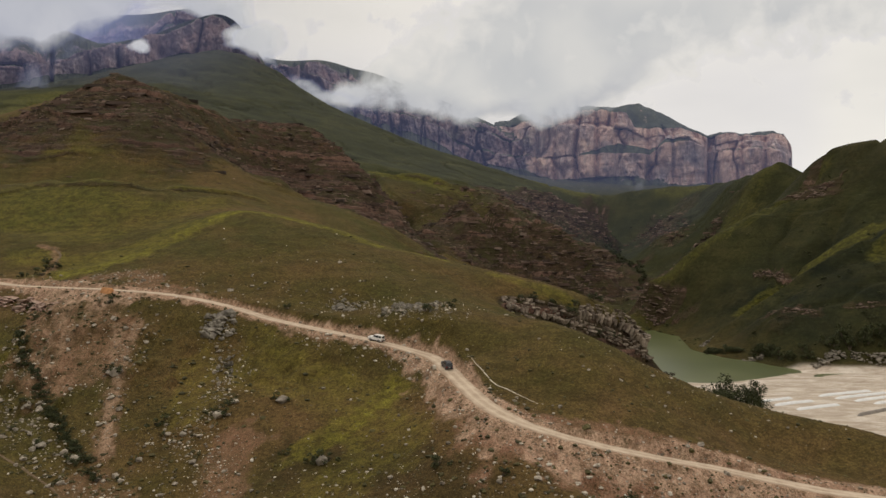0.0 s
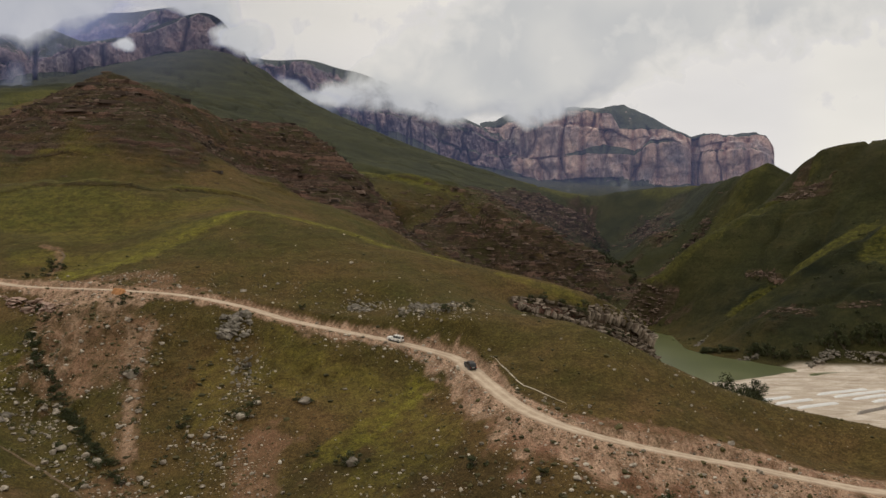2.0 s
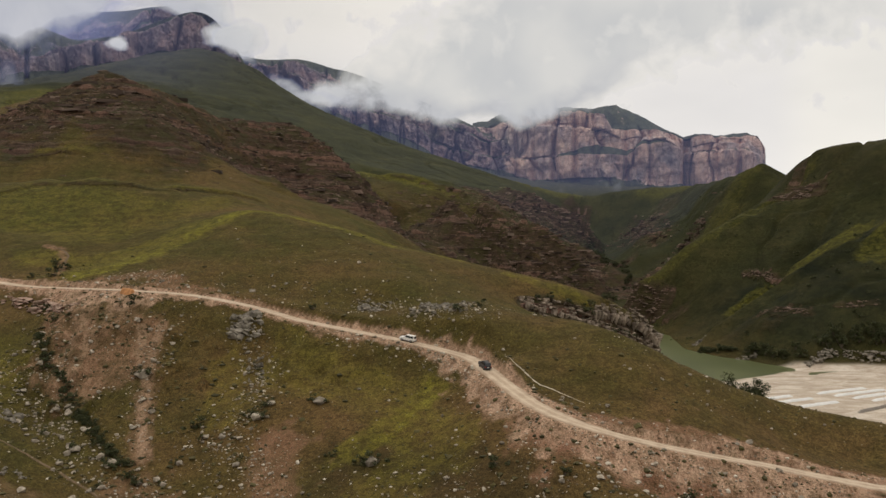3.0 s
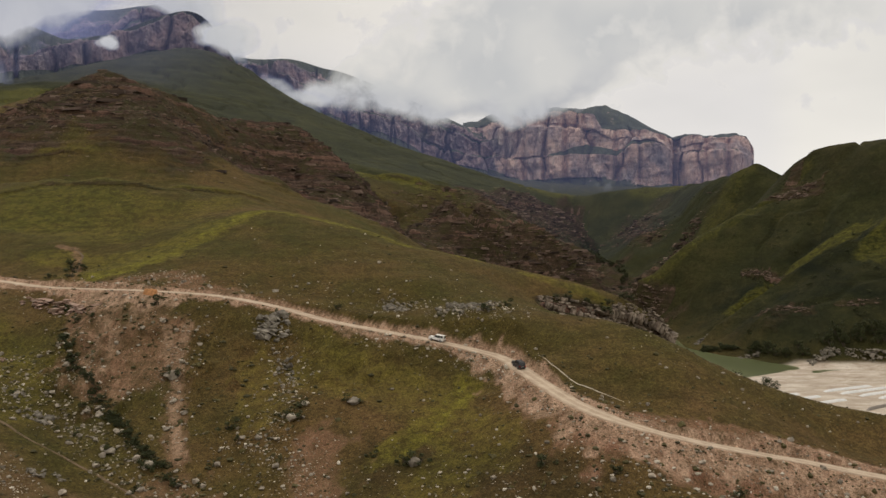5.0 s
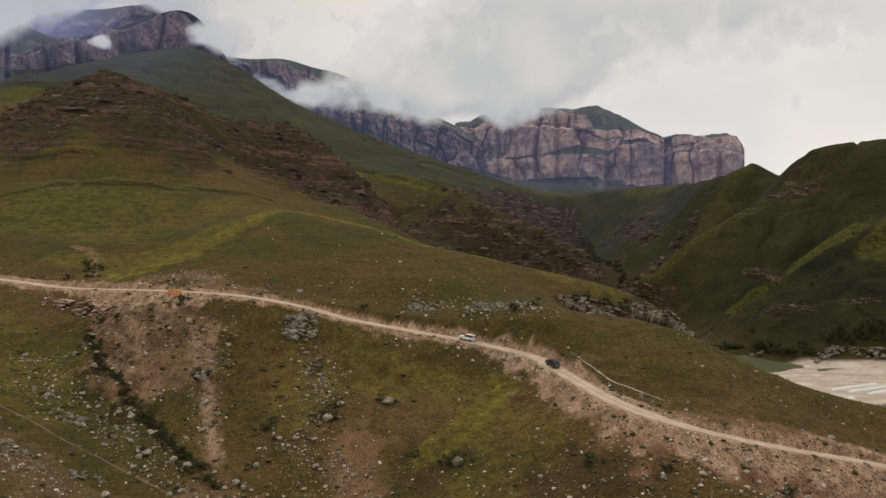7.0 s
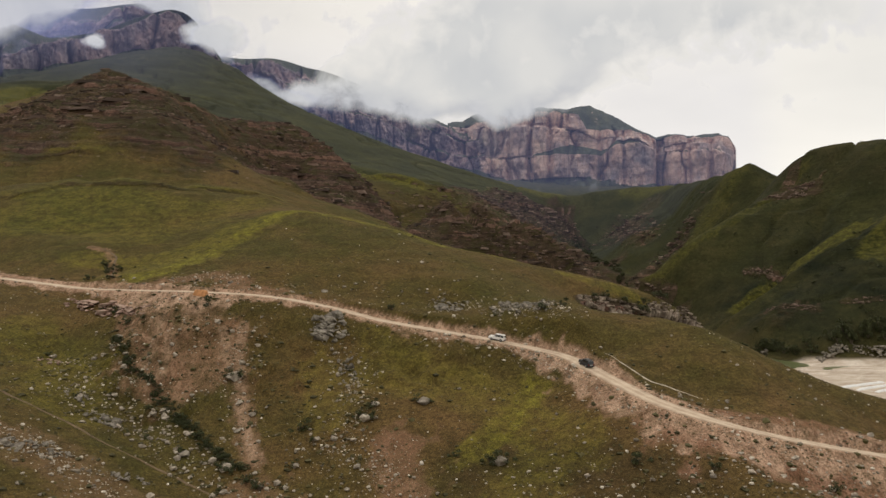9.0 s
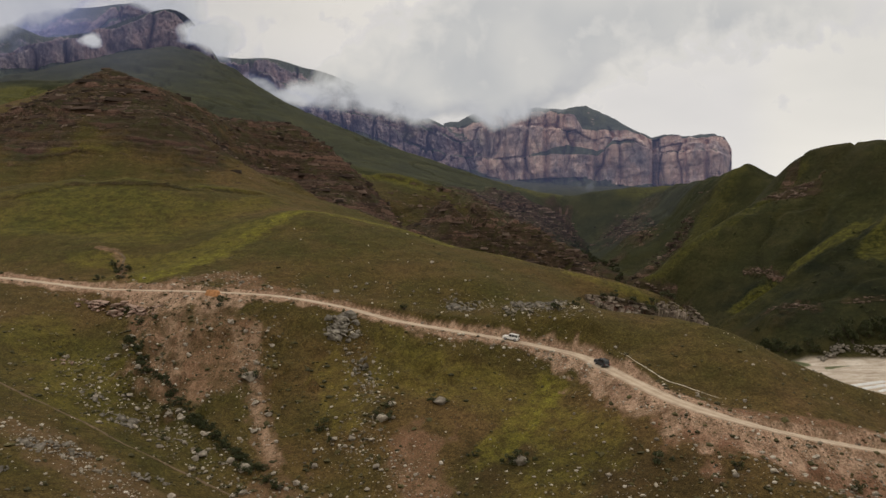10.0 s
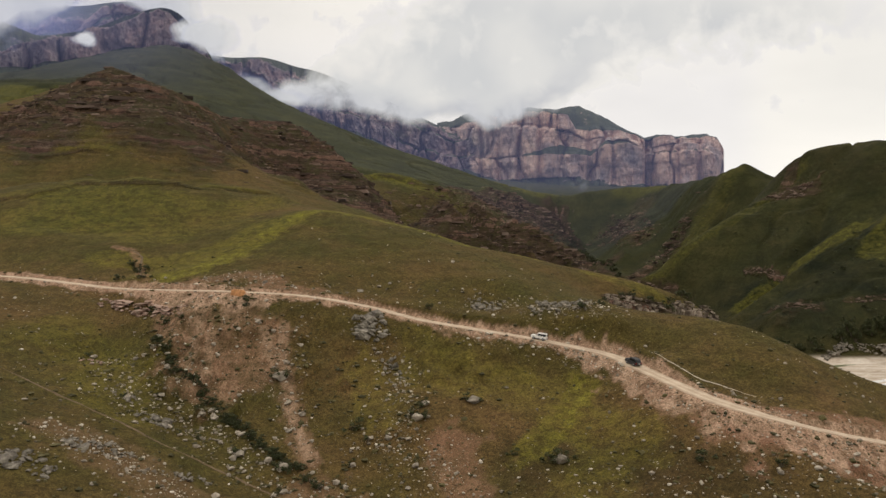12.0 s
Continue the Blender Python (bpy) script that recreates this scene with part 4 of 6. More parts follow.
def build_cliff(name, base, rim, summit, seed, depth, label, tiers=2, cols=620):
    """A rock wall between a foot line and a rim, with buttresses, ledges and a grassy back up to the summit line."""
    def along(line):
        p = smoothed(line, 8)
        s = np.concatenate([[0], np.cumsum(np.linalg.norm(np.diff(p[:, :2], axis=0), axis=1))])
        u = np.linspace(0, s[-1], cols)
        return np.stack([np.interp(u, s, p[:, k]) for k in range(3)], -1), u
    B, u = along(base)
    azimuth = (B[:, 0] + 30) / B[:, 1]

    def above(line):
        """The points of a line straight behind those of the foot."""
        p = smoothed(line, 8)
        a = (p[:, 0] + 30) / p[:, 1]
        order = np.argsort(a)
        y, z = np.interp(azimuth, a[order], p[order, 1]), np.interp(azimuth, a[order], p[order, 2])
        return np.stack([azimuth * y - 30, y, z], -1)
    T, S = above(rim), above(summit)
    rows_wall, rows_cap = 110, 26
    v = np.linspace(0, 1, rows_wall)[:, None]
    U = np.repeat(u[None], rows_wall, 0)
    X = B[None, :, 0] * (1 - v) + T[None, :, 0] * v
    Y = B[None, :, 1] * (1 - v) + T[None, :, 1] * v
    Zr = B[None, :, 2] * (1 - v) + T[None, :, 2] * v
    H = (T[:, 2] - B[:, 2])[None]
    V = Zr + 20 * fbm(U / 400, 0 * U, 3, seed + 9)
    # ledges: the wall steps back in tiers that rise and fall along it
    tier = v * tiers + 0.5 * fbm(U / 260, 0 * U, 3, seed + 20) * smooth(0, 0.2, v)
    k = np.floor(tier)
    fr = tier - k
    own = k * 7.31
    but = 1.2 * fbm(U / 240, V / 900, 2, seed) + 1.3 * buttress(U, V, 120, own, seed + 3) + 0.15 * buttress(U, V, 40, own, seed + 5) + 0.7 * fbm(U / 45, V / 60, 4, seed + 7, 0.55)
    cleft = smooth(0.06, 0.0, np.abs(fbm(U / 190 + 5, V / 700, 3, seed + 6)))
    fine = fbm(U / 11, V / 16, 4, seed + 12, 0.6)
    out = depth * but - depth * 1.9 * cleft + 0.26 * depth * fine
    out = out - depth * 1.5 * (k + smooth(0.80, 1.0, fr)) / tiers
    beds = np.sin(V / 9.0 + 3 * fbm(U / 300, V / 60, 2, seed + 22))
    out = out + 0.05 * depth * beds * (0.5 + fbm(U / 80, V / 50, 2, seed + 23))
    cap = smooth(0.78, 0.86, fr) * (k < tiers - 0.5) * (0.72 + 0.5 * fbm(U / 90, V / 60, 3, seed + 30)) + smooth(0.05, 0.0, v) * 1.0
    view = np.stack([B[:, 0] + 30, B[:, 1]], -1)
    view /= np.linalg.norm(view, axis=1)[:, None]
    X = X - view[None, :, 0] * out
    Y = Y - view[None, :, 1] * out
    Z = Zr + 0.10 * H * v * fbm(U / 70, 0 * U, 5, seed + 40, 0.6)
    # talus apron below the wall
    fv = np.linspace(0, 1, 14)[:-1, None]
    ax = X[0][None] - view[None, :, 0] * (1 - fv) * 170
    ay = Y[0][None] - view[None, :, 1] * (1 - fv) * 170
    az = Z[0][None] - (1 - fv) * 110 + 6 * fbm(ax / 50, ay / 50, 3, seed + 50)
    # grassy back
    cv = np.linspace(0, 1, rows_cap)[1:, None]
    bx = X[-1][None] * (1 - cv) + (S[None, :, 0] - X[-1][None] + X[-1][None]) * cv
    by = Y[-1][None] * (1 - cv) + S[None, :, 1] * cv
    bz = Z[-1][None] * (1 - cv) + S[None, :, 2] * cv + 14 * np.sin(np.pi * cv) * fbm(bx / 70, by / 70, 4, seed + 60)
    XX, YY, ZZ = np.vstack([ax, X, bx]), np.vstack([ay, Y, by]), np.vstack([az, Z, bz])
    capm = np.vstack([np.full(ax.shape, 0.95), cap, 0.45 + 0.6 * cv * np.ones_like(bx)])
    # close it behind
    back = 260
    XX = np.vstack([XX, S[None, :, 0] + view[None, :, 0] * back])
    YY = np.vstack([YY, S[None, :, 1] + view[None, :, 1] * back])
    ZZ = np.vstack([ZZ, S[None, :, 2] - 420])
    capm = np.vstack([capm, np.ones((1, cols))])
    me = grid_mesh(name, XX, YY, ZZ, {"cap": capm}, MAT_CLIFF_SHADED)
    return tagged(new(name, me), label, "cliff", kind="structure")


build_cliff("cliff_west",
            [(-1150, 1250, 340), (-960, 1380, 390), (-821, 1500, 440), (-778, 1600, 475), (-723, 1700, 512), (-682, 1780, 554), (-604, 1810, 573), (-533, 1850, 560), (-430, 1900, 430)],
            [(-1150, 1270, 440), (-960, 1400, 480), (-825, 1520, 492), (-801, 1570, 524), (-751, 1640, 556), (-723, 1710, 588), (-660, 1790, 640), (-585, 1830, 684), (-530, 1860, 655), (-470, 1890, 560), (-430, 1910, 460)],
            [(-1150, 1500, 620), (-960, 1600, 620), (-840, 1650, 580), (-801, 1680, 570), (-751, 1720, 590), (-723, 1760, 610), (-650, 1810, 660), (-578, 1850, 692), (-526, 1880, 662), (-468, 1910, 560), (-430, 1930, 450)],
            11, 34, "pinkish grey limestone cliff with grassy top under cloud", 1)
build_cliff("cliff_central",
            [(-1000, 2700, 700), (-621, 2800, 720), (-509, 2900, 693), (-294, 3000, 598), (-61, 3200, 545), (93, 3300, 481), (310, 3380, 440), (420, 3420, 430)],
            [(-1000, 2750, 860), (-621, 2850, 800), (-525, 3000, 850), (-330, 3080, 780), (-183, 3150, 735), (-11, 3250, 715), (198, 3350, 660), (300, 3420, 600)],
            [(-1000, 2950, 960), (-700, 2950, 860), (-525, 3100, 892), (-396, 3150, 868), (-277, 3150, 838), (-11, 3400, 780), (198, 3500, 700), (330, 3550, 650)],
            23, 60, "limestone cliff in painted purple grey shade, half hidden by cloud", 2)
def build_tiered_cliff(name, foot, low, high, rim, summit, clefts, seed, label, cols=900):
    """A wall in three tiers with grassy ledges between them; low and high give each ledge's foot and its rise."""
    p = smoothed(foot, 6)
    s = np.concatenate([[0], np.cumsum(np.linalg.norm(np.diff(p[:, :2], axis=0), axis=1))])
    u = np.linspace(0, s[-1], cols)
    B = np.stack([np.interp(u, s, p[:, k]) for k in range(3)], -1)
    at = lambda line, k: np.interp(B[:, 0], [q[0] for q in line], [q[k] for q in line])
    wob = 5 * fbm(u / 60, 0 * u, 4, seed + 1)
    z1, g1, z2, g2, zr, zs = at(low, 1) + wob, at(low, 2), at(high, 1) + 0.7 * wob, at(high, 2), at(rim, 1) + 0.8 * wob, at(summit, 1)
    z2 = np.maximum(z2, z1 + g1 + 6)
    zr = np.maximum(zr, z2 + g2 + 4)
    keys = [(B[:, 2] - 60, -110 + 0 * u, 1.0), (B[:, 2], 0 * u, 0.6), (z1, 8 + 0 * u, 0.0), (z1 + g1, 34 + 0.5 * g1, 1.0), (z2, 42 + 0.5 * g1, 0.0), (z2 + g2, 66 + 0.5 * g1, 1.0), (zr, 75 + 0.5 * g1, 0.25),
            (0.5 * (zr + zs) + 0.12 * (zs - zr), 150 + 0 * u, 0.95), (zs, 230 + 0 * u, 1.0), (zs - 400, 420 + 0 * u, 1.0)]
    counts = [10, 44, 10, 36, 8, 34, 16, 10, 5]
    Z, S, C, W, T = [], [], [], [], []
    for i, n in enumerate(counts):
        for q in np.arange(n) / n:
            Z.append(keys[i][0] * (1 - q) + keys[i + 1][0] * q)
            S.append(keys[i][1] * (1 - q) + keys[i + 1][1] * q)
            wall = i in (1, 3, 5)
            turf = smooth(5, 24, g1) if i == 2 else smooth(5, 24, g2) if i == 4 else 1.0
            C.append(np.full(cols, 0.5 * max(0.0, 1 - q / 0.12) if i == 1 else 0.05) if wall else 0.2 + 0.75 * turf * np.ones(cols))
            W.append(np.full(cols, 1.0 if 1 <= i <= 5 else q if i == 0 else max(0, 1 - 3 * q) if i == 6 else 0.0))
            T.append(np.full(cols, i + (i % 2 == 0) * q))
    Z, S, C, W, T = (np.array(a) for a in (Z, S, C, W, T))
    U = np.repeat(u[None], len(Z), 0)
    V = Z + 20 * fbm(U / 400, 0 * U, 3, seed + 9)
    own = np.floor((T + 1) / 2)
    out = 40 * fbm(U / 260, V / 1200, 2, seed + 2) + 46 * buttress(U, V, 150, 0.3 * own, seed + 3) + 9 * buttress(U, V, 52, own, seed + 5) + 24 * fbm(U / 62, V / 75, 4, seed + 14, 0.55) + 4.0 * fbm(U / 11, V / 16, 4, seed + 12, 0.6)
    out = out + 2.6 * np.sin(V / 9.0 + 4 * fbm(U / 160, V / 60, 3, seed + 22)) * np.clip(0.4 + 1.2 * fbm(U / 90, V / 45, 2, seed + 24), 0, 1)
    for cx, wide, deep in clefts:
        bend = cx + 0.35 * wide * fbm(V / 60, 0 * V + cx, 3, seed + 6)
        out = out - deep * np.exp(-((B[None, :, 0] - bend) / wide) ** 2)
    view = np.stack([B[:, 0] + 30, B[:, 1]], -1)
    view /= np.linalg.norm(view, axis=1)[:, None]
    rough = 10 * fbm(U / 60, S / 40, 4, seed + 60) * ((T > 6) | (T < 1))
    push = S - W * out
    X = B[None, :, 0] + view[None, :, 0] * push
    Y = B[None, :, 1] + view[None, :, 1] * push
    Z = Z + rough
    C = np.clip(C + 0.35 * fbm(U / 70, Z / 30, 4, seed + 30), 0, 1)
    me = grid_mesh(name, X, Y, Z, {"cap": C}, MAT_CLIFF)
    return tagged(new(name, me), label, "cliff", kind="structure")


build_tiered_cliff("cliff_east",
                   [(250, 3560, 500), (315, 3480, 483), (372, 3400, 448), (479, 3340, 400), (613, 3270, 388), (709, 3230, 395), (829, 3190, 392), (933, 3150, 373), (1035, 3110, 350), (1125, 3080, 355), (1152, 3140, 355), (1175, 3040, 349), (1264, 2990, 340), (1348, 2960, 350), (1438, 2985, 365), (1490, 3080, 378), (1530, 3250, 400)],
                   [(315, 516, 8), (479, 484, 13), (613, 490, 10), (709, 501, 28), (781, 501, 51), (910, 488, 28), (935, 509, 15), (967, 538, 20), (1058, 541, 15), (1121, 506, 7), (1175, 489, 12), (1264, 485, 10), (1348, 486, 14), (1427, 457, 7), (1500, 430, 5)],
                   [(315, 649, 8), (480, 642, 8), (577, 634, 11), (709, 623, 10), (817, 605, 13), (887, 563, 10), (940, 570, 8), (1058, 564, 8), (1121, 531, 5), (1175, 526, 5), (1264, 524, 5), (1348, 516, 5), (1427, 486, 5), (1500, 440, 4)],
                   [(315, 677), (393, 679), (455, 712), (613, 711), (709, 710), (815, 689), (848, 619), (945, 614), (1024, 609), (1071, 589), (1125, 566), (1175, 573), (1220, 565), (1236, 554), (1264, 559), (1289, 550), (1360, 562), (1405, 552), (1448, 512), (1530, 450)],
                   [(315, 735), (393, 763), (468, 773), (613, 765), (758, 747), (864, 763), (945, 717), (1013, 667), (1071, 621), (1125, 592), (1175, 599), (1264, 585), (1360, 588), (1448, 520), (1530, 455)],
                   [(335, 24, 90), (440, 8, 26), (520, 9, 30), (606, 12, 45), (690, 12, 45), (770, 8, 24), (905, 11, 36), (1000, 8, 26), (1158, 26, 80), (1250, 9, 30), (1330, 11, 45)],
                   37, "layered pink and grey limestone cliff with green ledges")


# ---- cloud banks that hang on the cliffs ----
def cloud_material():
    mat, nt, bsdf = material("cloud_haze_glow")
    nt.nodes.remove(bsdf)
    out = nt.nodes["Material Output"]
    tr = nt.nodes.new("ShaderNodeBsdfTransparent")
    em = nt.nodes.new("ShaderNodeEmission")
    p = n_coord(nt)
    soft = n_noise(nt, p, 0.0035, 3, 0.45, 0.1)
    wisp = n_noise(nt, p, 0.0085, 5, 0.5, 0.25)
    # the cloud glows; its pale top and shaded underside are emission colours
    pale = n_mix(nt, n_range(nt, soft, 0.32, 0.68), (0.585, 0.59, 0.59), (0.69, 0.68, 0.655))
    under = n_mix(nt, n_range(nt, wisp, 0.3, 0.7), (0.42, 0.435, 0.475), (0.60, 0.60, 0.61))
    dens = n_attr(nt, "vapour")
    body = n_mix(nt, n_attr(nt, "lift"), under, pale)
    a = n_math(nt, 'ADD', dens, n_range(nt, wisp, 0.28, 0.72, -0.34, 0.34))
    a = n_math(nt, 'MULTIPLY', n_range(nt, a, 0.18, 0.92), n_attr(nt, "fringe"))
    # where cloud is thin the sheet glows blue, painting haze over the distance
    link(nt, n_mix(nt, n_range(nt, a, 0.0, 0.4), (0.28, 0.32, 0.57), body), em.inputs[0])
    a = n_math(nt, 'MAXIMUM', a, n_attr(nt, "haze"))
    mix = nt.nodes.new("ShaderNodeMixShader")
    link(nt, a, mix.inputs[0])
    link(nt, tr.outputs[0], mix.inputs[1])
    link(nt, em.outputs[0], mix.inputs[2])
    link(nt, mix.outputs[0], out.inputs[0])
    return mat


MAT_CLOUD = cloud_material()


def cloud_bank(y, x0, x1, z0, z1, low, high, feather, seed, label, haze=0.0, bulge=60, top=1.0):
    """A drifting bank: dense above the low line, and below the high line where one is given."""
    X, Z = np.meshgrid(np.linspace(x0, x1, 200), np.linspace(z0, z1, 110))
    Y = y + bulge * fbm(X / 300, Z / 160, 3, seed)
    lz = np.interp(X, [p[0] for p in low], [p[1] for p in low])
    rag = feather * 1.2 * fbm(X / (3.2 * feather), Z / (2.2 * feather), 4, seed + 1)
    loose = feather * (1 + 3.5 * smooth(560, 1000, X))
    d = smooth(-loose, 1.3 * loose, Z - lz + rag)
    if high:
        hz = np.interp(X, [p[0] for p in high], [p[1] for p in high])
        wide = feather * (1 + 7 * smooth(600, 900, hz))
        d = d * smooth(-wide, wide, hz - Z + rag)
    u, v = (X - x0) / (x1 - x0), (Z - z0) / (z1 - z0)
    edge = smooth(0, 0.2, u) * smooth(1, 0.8, u) * smooth(1, 0.7, v) * smooth(0, 0.08, v)
    # distance haze below the cloud, painted by the sheet's own glow
    hz = haze * smooth(0, 0.08, v) * smooth(0, 0.1, u) * smooth(0.82, 0.75, u) * smooth(0.70, 0.40, v)
    lift = top * np.maximum(smooth(0.3 * feather, 3.2 * feather, Z - lz + rag), 0.85 * smooth(450, 800, X))
    me = grid_mesh("cloud", X, Y, Z, {"vapour": d, "fringe": edge, "haze": hz, "lift": lift}, MAT_CLOUD)
    return tagged(new("cloud", me), label, "cloud", kind="structure")


def cloud_puff(x, y, z, w, h, seed, label):
    """A small puff, round and frayed."""
    X, Z = np.meshgrid(np.linspace(-1.3, 1.3, 50), np.linspace(-1.3, 1.3, 40))
    d = 1.15 * smooth(1.1, 0.1, np.hypot(X, Z) + 0.35 * fbm(X * 1.3, Z * 1.3, 4, seed)) - 0.15
    edge = smooth(1.3, 0.85, np.abs(X)) * smooth(1.3, 0.85, np.abs(Z))
    me = grid_mesh("cloud", x + X * w / 2, y + 6 * fbm(X, Z, 2, seed + 1), z + Z * h / 2, {"vapour": d, "fringe": edge, "haze": 0 * X, "lift": smooth(-1, 0.6, Z)}, MAT_CLOUD)
    return tagged(new("cloud", me), label, "cloud", kind="structure")


cloud_bank(2600, -900, 2000, 250, 1250,
           [(-900, 570), (-640, 590), (-459, 604), (-339, 622), (-217, 592), (-96, 562), (68, 535), (212, 512), (262, 524), (300, 530), (357, 500), (430, 550), (524, 580), (629, 620), (776, 690), (989, 785), (2000, 940)],
           [(-900, 620), (-459, 650), (-338, 680), (-237, 720), (-176, 760), (0, 860), (250, 1060), (500, 1500), (2000, 1500)],
           38, 301, "pale grey cloud bank hanging over the cliffs", 0.12)
cloud_bank(1370, -1350, -330, 330, 900,
           [(-1350, 478), (-899, 478), (-777, 486), (-736, 494), (-675, 505), (-623, 522), (-571, 552), (-529, 590), (-330, 700)], None,
           24, 311, "grey cloud drifting across the cliff top", 0.0, 30, 0.45)
cloud_bank(1960, -1200, -150, 400, 1150,
           [(-1200, 790), (-873, 790), (-726, 755), (-640, 705), (-563, 650), (-503, 600), (-398, 530), (-150, 430)],
           [(-1200, 1600), (-600, 1600), (-540, 800), (-490, 640), (-430, 565), (-330, 520), (-150, 480)],
           30, 321, "white cloud behind the green hill", 0.0, 40)
def haze_veil(y, x0, x1, z0, z1, thick, label):
    """Glowing sheet that paints distance haze, and the mist at the high peak, fading out on all sides."""
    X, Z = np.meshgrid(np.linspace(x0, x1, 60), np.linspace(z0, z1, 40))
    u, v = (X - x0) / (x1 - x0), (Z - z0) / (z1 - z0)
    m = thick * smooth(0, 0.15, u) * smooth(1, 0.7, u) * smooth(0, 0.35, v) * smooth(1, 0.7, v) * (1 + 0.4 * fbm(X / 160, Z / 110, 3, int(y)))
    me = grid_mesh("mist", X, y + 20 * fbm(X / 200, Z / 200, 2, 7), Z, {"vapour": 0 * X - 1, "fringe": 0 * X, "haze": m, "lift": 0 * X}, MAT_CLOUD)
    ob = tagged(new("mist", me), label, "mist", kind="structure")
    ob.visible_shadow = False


haze_veil(1340, -1500, -200, 340, 860, 0.15, "added sheet of painted blue haze before the western cliff")
haze_veil(1080, -900, 900, -60, 620, 0.018, "added sheet of faint painted haze in the far valley")
haze_veil(2150, -1800, -760, 500, 1150, 0.47, "pale mist before the high peak")
cloud_puff(-632, 1490, 512, 62, 48, 331, "small puff of white cloud at the cliff foot")
cloud_puff(-428, 1640, 566, 190, 120, 351, "white cloud spilling over the cliff end")
cloud_puff(-480, 1700, 590, 120, 80, 341, "white cloud puff on the ridge")
build_cliff("cliff_high",
            [(-1300, 2250, 560), (-1050, 2300, 600), (-900, 2320, 620), (-760, 2340, 620), (-600, 2400, 600)],
            [(-1300, 2280, 740), (-1050, 2330, 790), (-900, 2350, 850), (-760, 2370, 840), (-600, 2430, 720)],
            [(-1300, 2500, 900), (-1050, 2500, 900), (-900, 2480, 910), (-760, 2480, 890), (-600, 2500, 740)],
            53, 35, "rock peak in painted dark shade, half lost in cloud", 2, 260)


# ---- loose rock ----
def hull_stone(rng, points=16, squash=(1, 1, 0.75), boxy=0.5):
    """An angular stone: the hull of points pushed out towards a box."""
    bm = bmesh.new()
    for _ in range(points):
        v = Vector((rng.gauss(0, 1), rng.gauss(0, 1), rng.gauss(0, 1))).normalized()
        m = max(abs(c) for c in v)
        v = v.lerp(v / m, boxy) * rng.uniform(0.88, 1.06)
        bm.verts.new((v.x * squash[0] * 0.5, v.y * squash[1] * 0.5, v.z * squash[2] * 0.5))
    bmesh.ops.convex_hull(bm, input=bm.verts)
    loose = [v for v in bm.verts if not v.link_faces]
    bmesh.ops.delete(bm, geom=loose, context='VERTS')
    return bm


def worn_stone(rng, squash):
    """A weathered boulder: a hull, rounded off and pitted."""
    bm = hull_stone(rng, 18, squash, 0.35)
    bmesh.ops.bevel(bm, geom=bm.edges[:], offset=0.07, segments=1, affect='EDGES', clamp_overlap=True)
    bmesh.ops.triangulate(bm, faces=bm.faces[:])
    for v in bm.verts:
        v.co += v.co.normalized() * 0.05 * noise.noise(v.co * 4 + Vector((rng.random() * 0, 0, squash[0] * 9)))
    return bm


def bm_mesh(name, bm, mat, smooth_faces=False):
    me = bpy.data.meshes.new(name)
    bm.to_mesh(me)
    bm.free()
    me.materials.append(mat)
    if smooth_faces:
        me.polygons.foreach_set("use_smooth", np.ones(len(me.polygons), bool))
    return me


rng = random.Random(41)
BOULDERS = [bm_mesh("boulder", worn_stone(rng, (1.15, 0.95 + 0.1 * (i % 3), 0.6 + 0.08 * (i % 5))), MAT_BOULDER) for i in range(9)]
WARM_BOULDERS = [bm_mesh("boulder_warm", worn_stone(rng, (1.2, 1.0, 0.62 + 0.1 * (i % 3))), MAT_WARM) for i in range(4)]


def set_boulder(x, y, z, size, label, group, meshes=BOULDERS, sink=0.18):
    ob = new("boulder", meshes[rng.randrange(len(meshes))])
    ob.matrix_world = pose(x, y, z + size * (0.30 - sink), rng.uniform(-14, 14), rng.uniform(-14, 14), rng.uniform(0, 360)) @ Matrix.Diagonal((size * rng.uniform(0.9, 1.15), size * rng.uniform(0.85, 1.1), size * rng.uniform(0.85, 1.15), 1))
    return tagged(ob, label, "boulder", group)


# the big ones: x, y and width
slope_boulders = [(-80, 175, 3.4), (-35, 161.4, 2.6), (-47.7, 155.8, 2.9), (-45.9, 161.4, 1.7), (-58.3, 153.4, 1.5), (-61.8, 147, 1.6), (-21.7, 135.8, 2.9), (-87.6, 191.8, 1.5), (-83.7, 190.2, 1.5),
                  (-92.7, 191, 1.5), (-70.8, 155.8, 1.1), (-75.3, 167.8, 1.1), (-63, 141.4, 1.3), (-51, 138.2, 1.2), (-98.4, 188.6, 1.2), (-97.1, 191, 1.0), (-40.6, 156.6, 0.8), (-88.9, 171.8, 1.1), (-100.1, 183.8, 1.0)]
gully_boulders = [(-85.5, 152.6, 2.5), (-76, 148.6, 2.5), (-113.3, 193.4, 1.8), (-114, 191, 1.7), (-109.2, 186.2, 1.5), (-106.4, 171.8, 1.8), (-108, 171.8, 1.1), (-113.2, 168.6, 1.5), (-96.1, 165.4, 1.8),
                  (-98, 164.6, 1.2), (-94, 157.4, 1.5), (-98.7, 157.4, 1.3), (-108.3, 163.8, 0.9), (-68.1, 142.2, 1.4), (-74.9, 140.6, 1.6), (-128.6, 189.4, 1.8)]
high_boulders = [(-89.3, 215, 1.7), (-61.5, 210.2, 1.8), (-32, 231.8, 1.5), (-56, 214.2, 1.2), (-81.1, 211.8, 1.2), (-27.5, 201, 1.7), (40, 151, 0.9), (33, 151, 0.8)]
